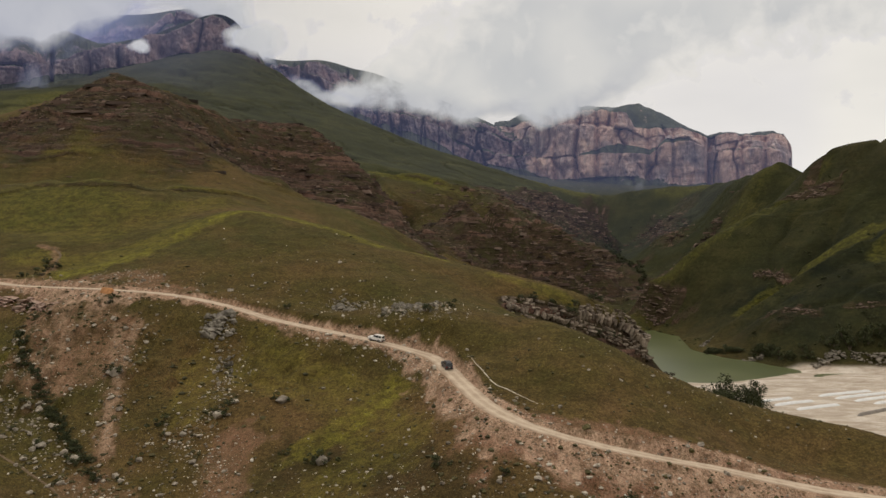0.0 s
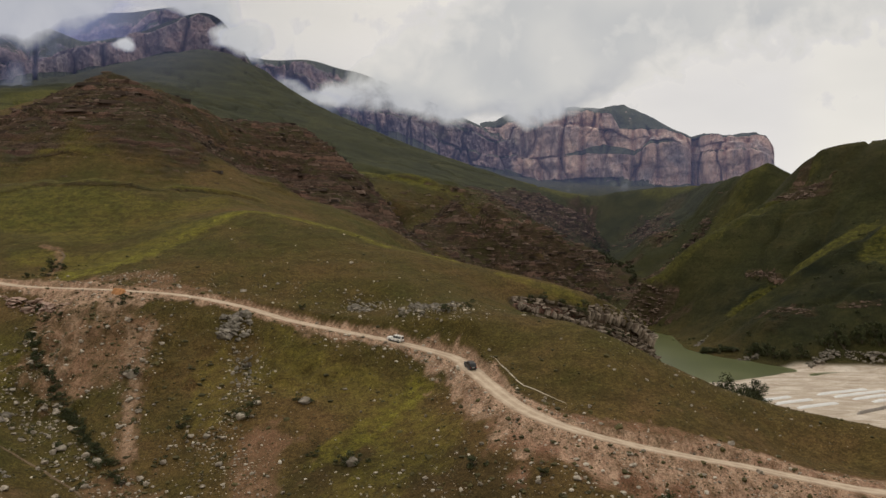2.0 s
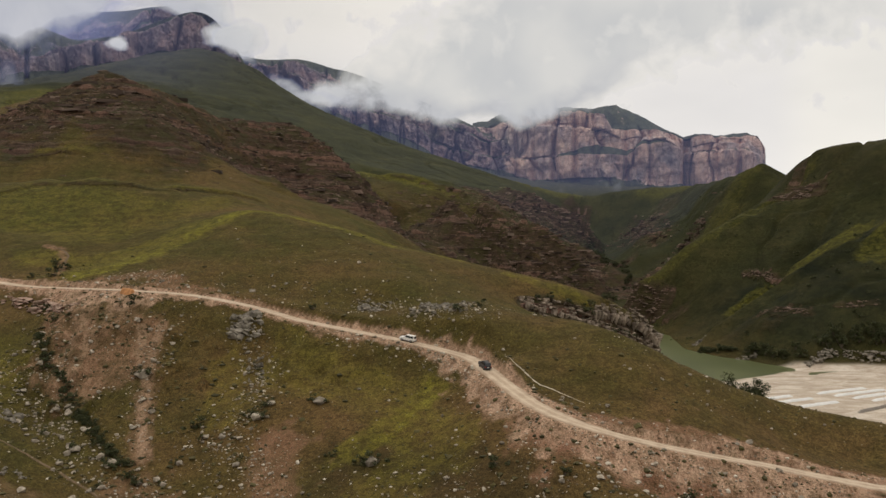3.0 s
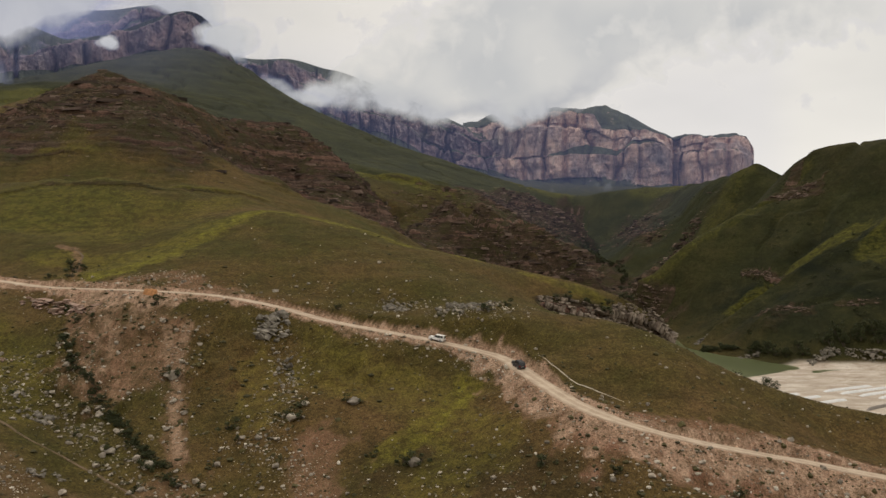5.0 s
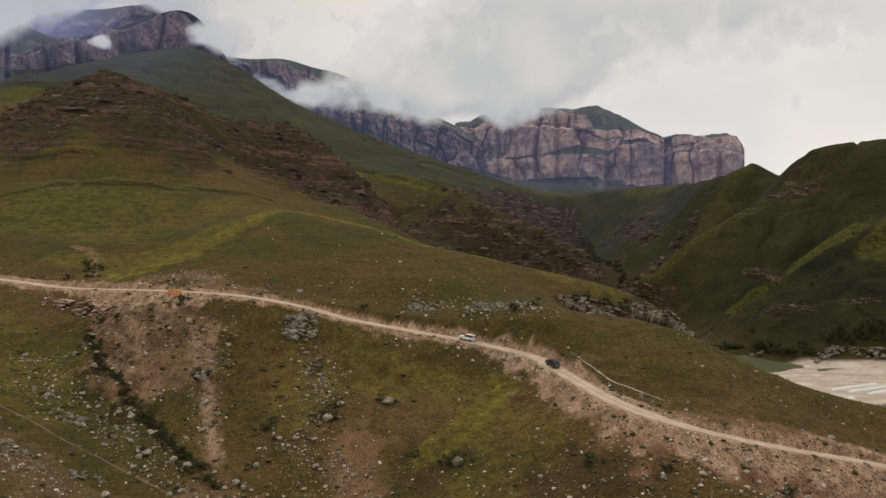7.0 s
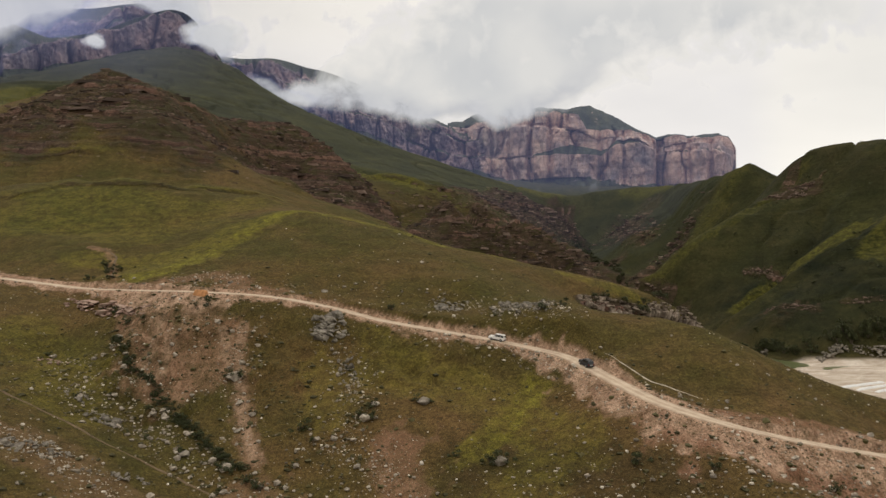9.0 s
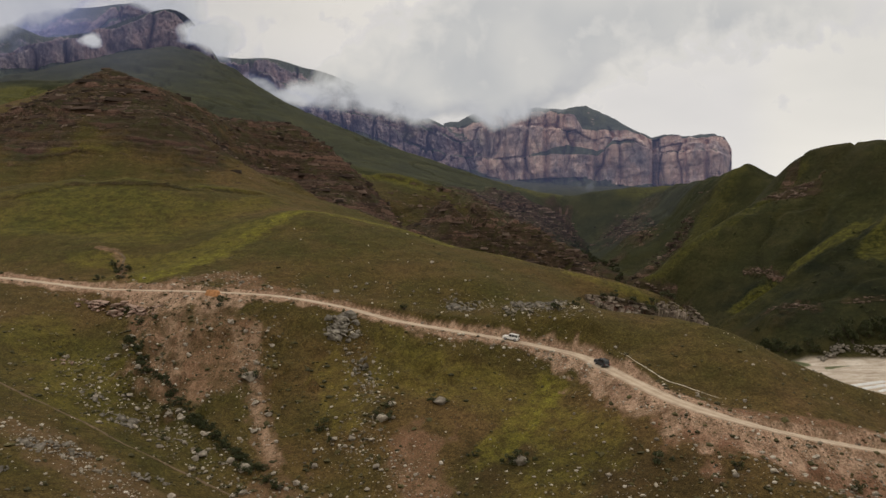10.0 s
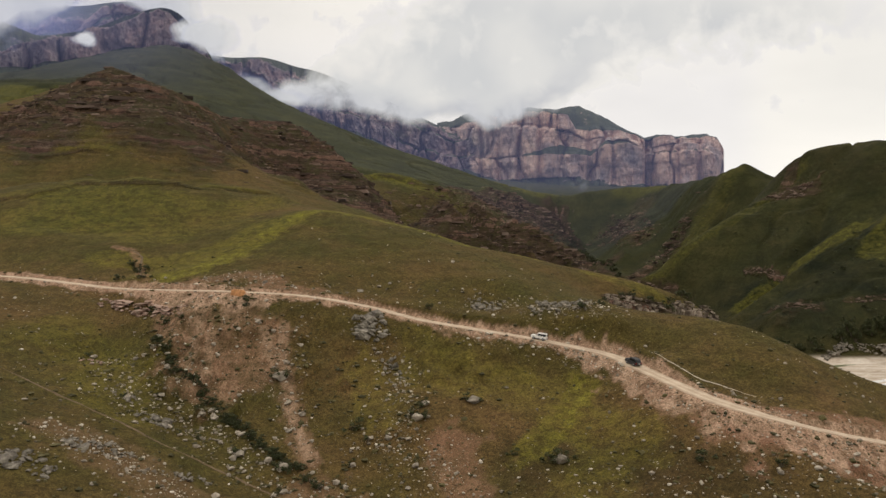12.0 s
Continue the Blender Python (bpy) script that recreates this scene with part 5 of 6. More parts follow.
spur_boulders = [(17.5, 115, 1.4), (28.2, 120.6, 1.3), (11.3, 115.8, 1.1), (47.4, 130.9, 0.9), (50.2, 132.2, 1.5), (52.1, 124.6, 1.1), (-7.6, 125.4, 1.1), (1.8, 118.2, 1.0), (25, 139, 1.0)]
for spots, label, group in ((slope_boulders, "weathered grey limestone boulder half sunk in the grassy slope", "boulders on the slope"),
                            (gully_boulders, "pale grey boulder lying among bushes in the gully", "boulders in the gully"),
                            (high_boulders, "grey boulder on the grass above the dirt road", "boulders above the road"),
                            (spur_boulders, "dusty grey boulder on the stony bank below the road", "boulders by the road bank")):
    a = np.array(spots)
    for (x, y, s), z in zip(spots, land(a[:, 0], a[:, 1])):
        set_boulder(x, y, z, s, label, group)
BESIDE = [(x + 0.42 * w * rng.choice((-1, 1)), y + rng.uniform(-0.1, 0.35) * w, w * rng.uniform(0.55, 0.8)) for x, y, w in slope_boulders + gully_boulders if w > 1.25]


def scatter(line, spread, count, seed):
    """Spots about a line in plan, thinning out to its sides."""
    g = np.random.default_rng(seed)
    p = np.array(line, float)
    seg = np.linalg.norm(np.diff(p, axis=0), axis=1)
    k = g.choice(len(seg), count, p=seg / seg.sum())
    t = g.random(count)[:, None]
    return p[k] * (1 - t) + p[k + 1] * t + g.normal(0, spread, (count, 2))


# smaller boulders strewn along the gully, under the outcrop and on the stony banks
SMALL = []
STREWN = [([(-60, 130), (-80, 145), (-95, 163), (-112, 190)], 4.5, 210, 1), ([(-57, 188), (-51, 172), (-52, 150), (-50, 138)], 2.6, 70, 2),
          ([(-115, 200), (-85, 195), (-75, 170)], 9.0, 40, 3), ([(-10, 122), (10, 114), (35, 112), (50, 118)], 5.0, 45, 4),
          ([(-130, 125), (-110, 128), (-95, 118)], 6.0, 26, 5), ([(-102, 158), (-116, 176), (-128, 186)], 4.5, 46, 6), ([(-79, 190), (-78, 172), (-73, 155)], 2.5, 26, 8), ([(-80, 215), (-45, 212), (-10, 205)], 6.0, 16, 7)]
for line, spread, count, seed in STREWN:
    q = scatter(line, spread, count, seed)
    zz = land(q[:, 0], q[:, 1])
    dr = near_line(q[:, 0], q[:, 1], road_path[::3])[0]
    for (x, y), z, d in zip(q, zz, dr):
        if d < 3.2 or y < 95:
            continue
        size = min(1.7, 0.42 * rng.paretovariate(2.2))
        if size < 0.68:
            SMALL.append((x, y, size))
            continue
        set_boulder(x, y, z, size, "small pale limestone boulder strewn on the slope", "strewn boulders")


def build_stones():
    """Countless fist- to knee-sized stones on the slopes, one object."""
    g = np.random.default_rng(8)
    zones = [([(-62, 132), (-78, 146), (-96, 165), (-111, 188)], 3.5, 620), ([(-60, 188), (-51, 180), (-50, 166), (-52, 150)], 3.0, 420), ([(-60, 156), (-57, 146)], 4, 140), ([(-118, 207), (-90, 200), (-80, 175)], 9, 420),
             ([(-20, 124), (10, 114), (40, 112), (80, 112)], 6, 760), ([(-116, 138), (-106, 133), (-97, 131), (-90, 124)], 4, 620), ([(-104, 162), (-112, 172), (-120, 180)], 5, 260), ([(-150, 190), (-130, 170), (-120, 150)], 12, 160),
             ([(-15, 198), (-8, 192), (0, 189)], 3.5, 320), ([(-30, 204), (-22, 200)], 3, 170), ([(-60, 128), (-20, 130), (5, 125)], 10, 300), ([(-112, 220), (-96, 224), (-86, 217)], 3, 220), ([(-80, 214), (-40, 213), (20, 203)], 8, 110),
             ([(-20, 165), (-60, 175)], 14, 110), ([(30, 160), (60, 157), (80, 152)], 7, 110), ([(-170, 200), (-150, 215)], 12, 120), ([(-10, 230), (-80, 245)], 18, 60), ([(2, 152), (12, 134), (30, 121), (60, 116), (85, 112)], 4.5, 900), ([(-84, 192), (-80, 172), (-72, 152)], 3, 200), ([(-49, 146), (-42, 137)], 4, 260), ([(-34, 186), (-14, 178), (-2, 166), (4, 154)], 2.2, 650), ([(-14, 193), (-4, 189), (4, 183)], 4, 300)]
    rd = road_path[:, :2]
    pts = [scatter(l, s, n, 60 + i) for i, (l, s, n) in enumerate(zones)]
    pts.append(scatter(rd[(rd[:, 0] > -180) & (rd[:, 0] < 90)], 3.6, 1500, 99))
    q = np.concatenate(pts)
    d = near_line(q[:, 0], q[:, 1], road_path[::3])[0]
    q = q[(d > 2.5) & (q[:, 1] > 95)]
    size = np.minimum(0.95, 0.175 * (1 + g.pareto(2.1, len(q))))
    few = np.array(SMALL)
    q, size = np.concatenate([q, few[:, :2]]), np.concatenate([size, few[:, 2]])
    z = land(q[:, 0], q[:, 1])
    ico = bmesh.new()
    bmesh.ops.create_icosphere(ico, subdivisions=1, radius=0.5)
    base = np.array([v.co[:] for v in ico.verts])
    tri = np.array([[v.index for v in f.verts] for f in ico.faces])
    ico.free()
    n = len(q)
    jit = 1 + g.uniform(-0.35, 0.3, (n, len(base), 1))
    sc = size[:, None, None] * g.uniform(0.7, 1.3, (n, 1, 3)) * np.array([1.1, 1.0, 0.7])
    V = base[None] * jit * sc
    V += np.stack([q[:, 0], q[:, 1], z + 0.12 * size], -1)[:, None]
    F = tri[None] + (np.arange(n) * len(base))[:, None, None]
    me = raw_mesh("scattered_stones", V.reshape(-1, 3), F.reshape(-1, 3), MAT_SCREE)
    return tagged(new("scattered_stones", me), "pale loose stones scattered over the grassy slope", "stones", kind="stuff")


def scree_material():
    mat, nt, bsdf = material("loose_stones")
    geo = nt.nodes.new("ShaderNodeNewGeometry")
    c = n_ramp(nt, geo.outputs["Random Per Island"], [(0.0, (0.10, 0.080, 0.058)), (0.35, (0.26, 0.218, 0.168)), (0.80, (0.46, 0.40, 0.315)), (1.0, (0.66, 0.59, 0.49))])
    c = n_mix(nt, n_range(nt, n_noise(nt, n_coord(nt), 4.0, 4, 0.6), 0.4, 0.7, 0, 0.35), c, (0.15, 0.13, 0.09))
    link(nt, c, bsdf.inputs["Base Color"])
    return mat


MAT_SCREE = scree_material()
build_stones()


def ledge_material():
    mat, nt, bsdf = material("ledge_rock")
    geo = nt.nodes.new("ShaderNodeNewGeometry")
    c = n_ramp(nt, geo.outputs["Random Per Island"], [(0.0, (0.030, 0.022, 0.017)), (0.5, (0.085, 0.056, 0.042)), (0.9, (0.165, 0.112, 0.085)), (1.0, (0.25, 0.19, 0.15))])
    link(nt, c, bsdf.inputs["Base Color"])
    return mat


MAT_LEDGE = ledge_material()


def build_ledge_rocks():
    """Broken ledges and fallen rock on the brown hills, one object."""
    g = np.random.default_rng(28)
    q = np.concatenate([scatter(line, r * 0.5, int((24 * r + 180) * (1 if i < 6 else 0.35)), 300 + i) for i, (line, r, k) in enumerate(ROCK_BELTS[:6] + ROCK_BELTS[-5:])])
    z = land(q[:, 0], q[:, 1])
    n = len(q)
    far = np.hypot(q[:, 0] + 30, q[:, 1])
    size = (0.0009 * far * (1 + g.pareto(2.4, n))).clip(0.35, 4.2)
    V = np.array([[-1, -1, -1], [1, -1, -1], [1, 1, -1], [-1, 1, -1], [-0.8, -0.8, 1], [0.8, -0.8, 1], [0.8, 0.8, 1], [-0.8, 0.8, 1]]) * 0.5
    F = np.array([[4, 5, 6, 7], [0, 1, 5, 4], [1, 2, 6, 5], [2, 3, 7, 6], [3, 0, 4, 7]])
    w = g.uniform(0, 6.28, n)
    P = V[None] * (1 + g.uniform(-0.3, 0.3, (n, 8, 1))) * size[:, None, None] * np.stack([g.uniform(1.4, 4.6, n), g.uniform(0.7, 1.2, n), g.uniform(0.4, 0.75, n)], -1)[:, None]
    w = g.normal(0, 0.25, n)
    X = P[..., 0] * np.cos(w)[:, None] - P[..., 1] * np.sin(w)[:, None]
    Y = P[..., 0] * np.sin(w)[:, None] + P[..., 1] * np.cos(w)[:, None]
    P = np.stack([X + q[:, :1], Y + q[:, 1:], P[..., 2] + z[:, None]], -1)
    me = raw_mesh("ledge_rocks", P.reshape(-1, 3), (F[None] + (np.arange(n) * 8)[:, None, None]).reshape(-1, 4), MAT_LEDGE)
    return tagged(new("ledge_rocks", me), "brown broken rock ledges and fallen blocks on the hills", "rocks", kind="stuff")


build_ledge_rocks()

def build_tussocks():
    """Dark tufts of coarse grass, too many to count."""
    g = np.random.default_rng(18)
    zones = [([(-150, 190), (-110, 150), (-80, 120)], 16, 700), ([(-60, 125), (-10, 122), (60, 112)], 12, 1000), ([(-70, 185), (-30, 165), (0, 150)], 15, 350),
             ([(-120, 205), (-80, 190), (-60, 150)], 10, 900), ([(-140, 240), (-60, 222), (20, 200)], 14, 350), ([(20, 165), (60, 160), (95, 150)], 12, 200), ([(-60, 260), (20, 240)], 16, 150)]
    rd = road_path[:, :2]
    q = np.concatenate([scatter(l, s, n, 160 + i) for i, (l, s, n) in enumerate(zones)] + [scatter(rd[(rd[:, 0] > -180) & (rd[:, 0] < 90)], 4.0, 1000, 199)])
    beside = [scatter(l, r, n, k) + np.array([0.45, 0.55]) for l, r, n, k in STREWN for _ in range(2)]
    few = len(q)
    q = np.concatenate([q] + beside)
    large = np.arange(len(q)) >= few
    d = near_line(q[:, 0], q[:, 1], road_path[::3])[0]
    keep = (d > 2.6) & (q[:, 1] > 95)
    q, large = q[keep] + g.normal(0, 0.3, (keep.sum(), 2)) * large[keep, None], large[keep]
    z = land(q[:, 0], q[:, 1])
    n = len(q)
    size = 0.16 * (1 + g.pareto(2.6, n)).clip(1, 4.5)
    size = np.where(large, g.uniform(0.2, 0.5, n), size)
    w = 2 * np.pi * np.arange(6) / 6
    ring = np.stack([np.cos(w), np.sin(w), 0 * w], -1)
    base = np.vstack([ring * 0.75 + [0, 0, -0.15], ring * [0.85, 0.85, 0] + [0, 0, 0.35], [[0, 0, 0.75]]])
    k = np.arange(6)
    tri = np.vstack([np.stack([k, (k + 1) % 6, 6 + (k + 1) % 6], -1), np.stack([k, 6 + (k + 1) % 6, 6 + k], -1), np.stack([6 + k, 6 + (k + 1) % 6, 0 * k + 12], -1)])
    V = base[None] * (1 + g.uniform(-0.35, 0.35, (n, 13, 1))) * size[:, None, None] * g.uniform(0.7, 1.4, (n, 1, 3))
    V += np.stack([q[:, 0], q[:, 1], z], -1)[:, None]
    F = tri[None] + (np.arange(n) * 13)[:, None, None]
    me = raw_mesh("grass_tussocks", V.reshape(-1, 3), F.reshape(-1, 3), MAT_TUSSOCK)
    return tagged(new("grass_tussocks", me), "dark coarse grass tufts dotted over the slope", "grass", kind="stuff")


MAT_TUSSOCK = leaf_material("coarse_grass", (0.034, 0.030, 0.010), (0.092, 0.076, 0.025))
build_tussocks()

# ---- outcrops of bedded rock, block by block ----
MAT_GREYROCK = stone_material("weathered_grey_rock", (0.050, 0.043, 0.036), (0.165, 0.142, 0.115), (0.36, 0.32, 0.265), 0.5)
GREY_BLOCKS = [bm_mesh("grey_block", hull_stone(rng, 12, (1.3, 1.0, 0.7), 0.85), MAT_GREYROCK) for _ in range(6)]

MAT_RED = stone_material("reddish_sandstone", (0.10, 0.060, 0.045), (0.26, 0.165, 0.125), (0.46, 0.34, 0.27))
RED_BLOCKS = [bm_mesh("red_block", hull_stone(rng, 11, (1.5, 1.0, 0.5), 0.9), MAT_RED) for _ in range(5)]

MAT_LEDGEROCK = stone_material("brown_ledge_rock", (0.045, 0.030, 0.023), (0.120, 0.078, 0.060), (0.23, 0.165, 0.13))
BROWN_BLOCKS = [bm_mesh("brown_block", hull_stone(rng, 11, (1.6, 1.0, 0.5), 0.9), MAT_LEDGEROCK) for _ in range(5)]


def outcrop(label, a, b, width, height, tiers, size, count, seed, blocks, dip=0.0, drop=0.0):
    """Beds of blocks along a line a-b, stepping back up the hill."""
    g = random.Random(seed)
    root = tagged(new("rock_outcrop"), label, "outcrop")
    ax, ay = (a[0] + b[0]) / 2, (a[1] + b[1]) / 2
    z0 = float(land([ax], [ay])[0])
    root.location = (ax, ay, z0)
    L = math.hypot(b[0] - a[0], b[1] - a[1])
    ux, uy = (b[0] - a[0]) / L, (b[1] - a[1]) / L
    nx, ny = -uy, ux                       # uphill side
    spots = []
    for i in range(count):
        s = g.random()
        k = g.randrange(tiers)
        off = (k / max(1, tiers - 1) - 0.5) * width + g.gauss(0, 0.12 * width)
        fade = min(1.0, 2.2 * min(s, 1 - s) + 0.35)
        spots.append((s, k, off, fade))
    xs = [a[0] + (b[0] - a[0]) * s + nx * off for s, k, off, fade in spots]
    ys = [a[1] + (b[1] - a[1]) * s + ny * off for s, k, off, fade in spots]
    for (s, k, off, fade), x, y, z in zip(spots, xs, ys, land(xs, ys)):
        sz = size * g.uniform(0.55, 1.25) * (0.6 + 0.4 * fade)
        rise = height * fade * g.uniform(0.0, 1.0) * (1 - abs(off) / (0.9 * width + 0.1))
        ob = new("block", blocks[g.randrange(len(blocks))])
        ob.parent = root
        sz *= min(2.0, 0.72 * g.paretovariate(2.4))
        ob.matrix_local = pose(x - ax, y - ay, z - z0 + rise * 0.8 + 0.1 * sz, g.uniform(-10, 10) + dip, g.uniform(-9, 9), math.degrees(math.atan2(uy, ux)) + g.uniform(-40, 40)) @ Matrix.Diagonal((sz * g.uniform(0.8, 1.3), sz * g.uniform(0.8, 1.2), sz * g.uniform(0.8, 1.5), 1))
    return root


UNIT_BLOCKS = [bm_mesh("bedded_block", hull_stone(rng, 13, (1.04, 1.04, 1.04), 0.95), MAT_WARM) for _ in range(10)]


def outcrop_face(label, foot, crest, courses, seed):
    """A steep rock face between a foot line and a crest line, in courses: (low, high, kind)."""
    g = random.Random(seed)
    root = tagged(new("rock_outcrop"), label, "outcrop")
    F, C = smoothed(foot, 0.5), smoothed(crest, 0.5)
    origin = Vector(F[len(F) // 2])
    root.location = origin
    length = float(np.linalg.norm(C[-1] - C[0]))
    tall = float(C[:, 2].mean() - F[:, 2].mean())
    turn = math.degrees(math.atan2(C[-1][1] - C[0][1], C[-1][0] - C[0][0]))

    def spot(u, v):
        u = min(max(u, 0.0), 0.999)
        return F[int(u * len(F))] * (1 - v) + C[int(u * len(C))] * v

    # how far the hillside stands out at each place of the face
    du, dv, dw = np.linspace(0, 1, 30), np.linspace(0, 1, 12), np.arange(-4, 14, 0.5)
    dx, dy = math.sin(radians(turn)), -math.cos(radians(turn))
    P = np.array([[spot(u, v) for v in dv] for u in du])
    G = land((P[..., 0, None] + dx * dw).ravel(), (P[..., 1, None] + dy * dw).ravel()).reshape(30, 12, len(dw))
    solid = G > P[..., 2, None] + 0.2
    rim = solid[..., :-1] & ~solid[..., 1:]
    stand = np.where(rim.any(axis=2), dw[np.argmax(rim, axis=2)] + 0.9, 0.5)

    def block(u, v, wide, deep, high, out, tilt):
        p = spot(u, v)
        out += stand[int(min(max(u, 0), 0.999) * 30), int(min(max(v, 0), 0.999) * 12)] - 0.9
        lean = math.degrees(math.atan2(spot(u + 0.04, v)[2] - spot(u - 0.04, v)[2], 0.08 * length))
        ob = new("block", UNIT_BLOCKS[g.randrange(len(UNIT_BLOCKS))])
        ob.parent = root
        ob.matrix_local = pose(p[0] - origin.x + dx * out, p[1] - origin.y + dy * out, p[2] - origin.z, g.uniform(-tilt, tilt), -lean * 0.8 + g.uniform(-tilt, tilt), turn + g.uniform(-2.5 * tilt, 2.5 * tilt)) @ Matrix.Diagonal((wide, deep, high, 1))

    for low, high, kind in courses:
        band = (high - low) * tall
        rows = 1 if kind == "columns" else max(1, int(round(band / 0.95)))
        for k in range(rows):
            s = g.uniform(0, 0.8)
            while s < length:
                joint = float(_hash(np.array([int(s / 4.2 + 0.4 * k)]), np.array([int(low * 10)]), seed)[0])
                wide = g.uniform(1.0, 2.4) if kind == "columns" else g.uniform(1.2, 4.2) if kind == "beds" else g.uniform(0.7, 1.6)
                v = low + (high - low) * (k + 0.5) / rows
                out = 1.7 * (joint - 0.5) + g.uniform(-0.35, 0.35) + (-0.5 if kind == "recess" else 0.8 if kind == "columns" else 0.2)
                if g.random() > (0.30 if kind == "rubble" else 0.07):
                    block((s + wide / 2) / length, v, wide * g.uniform(0.86, 1.0), g.uniform(2.8, 4.2) if kind != "rubble" else wide, band / rows * (g.uniform(1.0, 1.5) if kind != "columns" else g.uniform(0.95, 1.35)), out, 3.5 if kind != "rubble" else 14)
                s += wide + (g.uniform(0.25, 0.6) if g.random() < 0.25 else 0.03)
    return root


outcrop_face("brown bedded rock outcrop on the grassy ridge above the lake", [(46, 246, 70.5), (51.9, 247, 68), (57.6, 249, 66), (63.4, 251, 63.5), (70.1, 255, 60), (75.5, 260, 57)], [(49.4, 254, 77.4), (54.8, 256, 78), (60.7, 258, 77.2), (66.7, 260, 75), (72.7, 263, 70.6), (77.4, 266, 65.6)], [(0.0, 0.14, "rubble"), (0.08, 0.28, "beds"), (0.28, 0.38, "recess"), (0.38, 0.72, "columns"), (0.72, 0.98, "beds")], 1)
outcrop_face("broken brown rock ledge along the ridge shoulder", [(20.4, 238, 78.4), (27.2, 239, 75.2), (34.1, 240, 73), (40.4, 242, 71), (46.1, 244, 70)], [(21.6, 243, 81.7), (28.2, 245, 81), (35.5, 247, 80.2), (41.9, 249, 78.4), (47.4, 251, 74.6)], [(0.0, 0.16, "rubble"), (0.14, 0.52, "columns"), (0.52, 0.64, "recess"), (0.64, 0.98, "beds")], 2)
outcrop("grey rock outcrop with fallen blocks below the road", (-62.5, 190), (-54.5, 190.5), 5.0, 1.9, 5, 1.15, 95, 3, GREY_BLOCKS)
outcrop("grey fractured rock patch in the grass above the road", (-14, 196), (1, 190.5), 8, 0.8, 5, 0.8, 110, 4, GREY_BLOCKS)
outcrop("scatter of pale rock blocks in the grass above the road", (-30, 204.5), (-21.5, 200), 4.5, 0.7, 3, 0.85, 50, 5, GREY_BLOCKS)
outcrop("low reddish rock ledges at the gully head", (-137, 216.5), (-109, 202.5), 3, 1.0, 3, 1.1, 110, 6, RED_BLOCKS)
outcrop("grey rock pieces below the outcrop in the grass", (-54, 182), (-52, 172), 3, 0.6, 3, 0.9, 24, 7, GREY_BLOCKS)
outcrop("low dark rock ledge sunk in the grassy slope", (-129.5, 187), (-123, 182.5), 2.2, 0.6, 2, 0.9, 16, 12, RED_BLOCKS)
outcrop("broken grey rock patch in the grass beside the footpath", (-111, 130), (-102, 137), 4.5, 0.5, 4, 0.75, 60, 13, GREY_BLOCKS)
outcrop("dark weathered rock patch low on the grassy slope", (-119, 121), (-108, 120), 4.5, 0.5, 4, 0.8, 60, 14, GREY_BLOCKS)
outcrop("small cluster of grey rocks below the footpath", (-95, 134), (-88.5, 139), 2.5, 0.4, 3, 0.7, 26, 15, GREY_BLOCKS)
outcrop("grey rocks clustered on the bank of the gully", (-108.5, 163), (-100, 160), 3.0, 0.5, 3, 0.75, 30, 16, GREY_BLOCKS)
outcrop("row of grey rocks on the grass above the gully", (-117, 171), (-110, 166.5), 2.0, 0.4, 2, 0.75, 18, 17, GREY_BLOCKS)
outcrop("bare pinkish rock face above the lake shore", (174, 641), (203, 619), 12, 2.0, 6, 1.9, 110, 18, BROWN_BLOCKS)
outcrop("reddish rock ledge on the green hillside", (256, 586), (273, 553), 4, 1.2, 3, 1.5, 50, 19, BROWN_BLOCKS)
outcrop("band of reddish rock below the hill's crest", (320, 657), (337, 622), 12, 1.8, 5, 2.0, 90, 20, BROWN_BLOCKS)
outcrop("small reddish rocks low on the green hillside", (223, 490), (246, 465), 6, 1.0, 3, 1.25, 50, 21, BROWN_BLOCKS)
outcrop("low reddish ledge on the dark green hillside", (264, 461), (284, 452), 3, 0.8, 2, 1.2, 28, 22, BROWN_BLOCKS)
outcrop("white rock heap at the lake shore", (193, 458), (206, 454), 3, 3.0, 3, 1.8, 24, 8, GREY_BLOCKS)
outcrop("pale rock bank above the river flat", (222, 425), (242, 427), 4, 4.5, 5, 1.25, 110, 9, GREY_BLOCKS)
outcrop("pale rock bank above the river flat behind dark trees", (245, 427), (290, 410), 4, 4.5, 5, 1.25, 170, 10, GREY_BLOCKS)
outcrop("white sandbank with pale rocks by the far shore", (184, 506), (194, 512), 3, 1.0, 2, 2.0, 20, 11, GREY_BLOCKS)


# ---- bushes and trees ----
MAT_LEAF = leaf_material("dark_leaves", (0.017, 0.021, 0.007), (0.060, 0.066, 0.020))
MAT_DRY = leaf_material("grey_brown_twigs", (0.035, 0.030, 0.018), (0.085, 0.072, 0.045))
MAT_BARK = plain("bark", (0.085, 0.065, 0.045), 0.9)


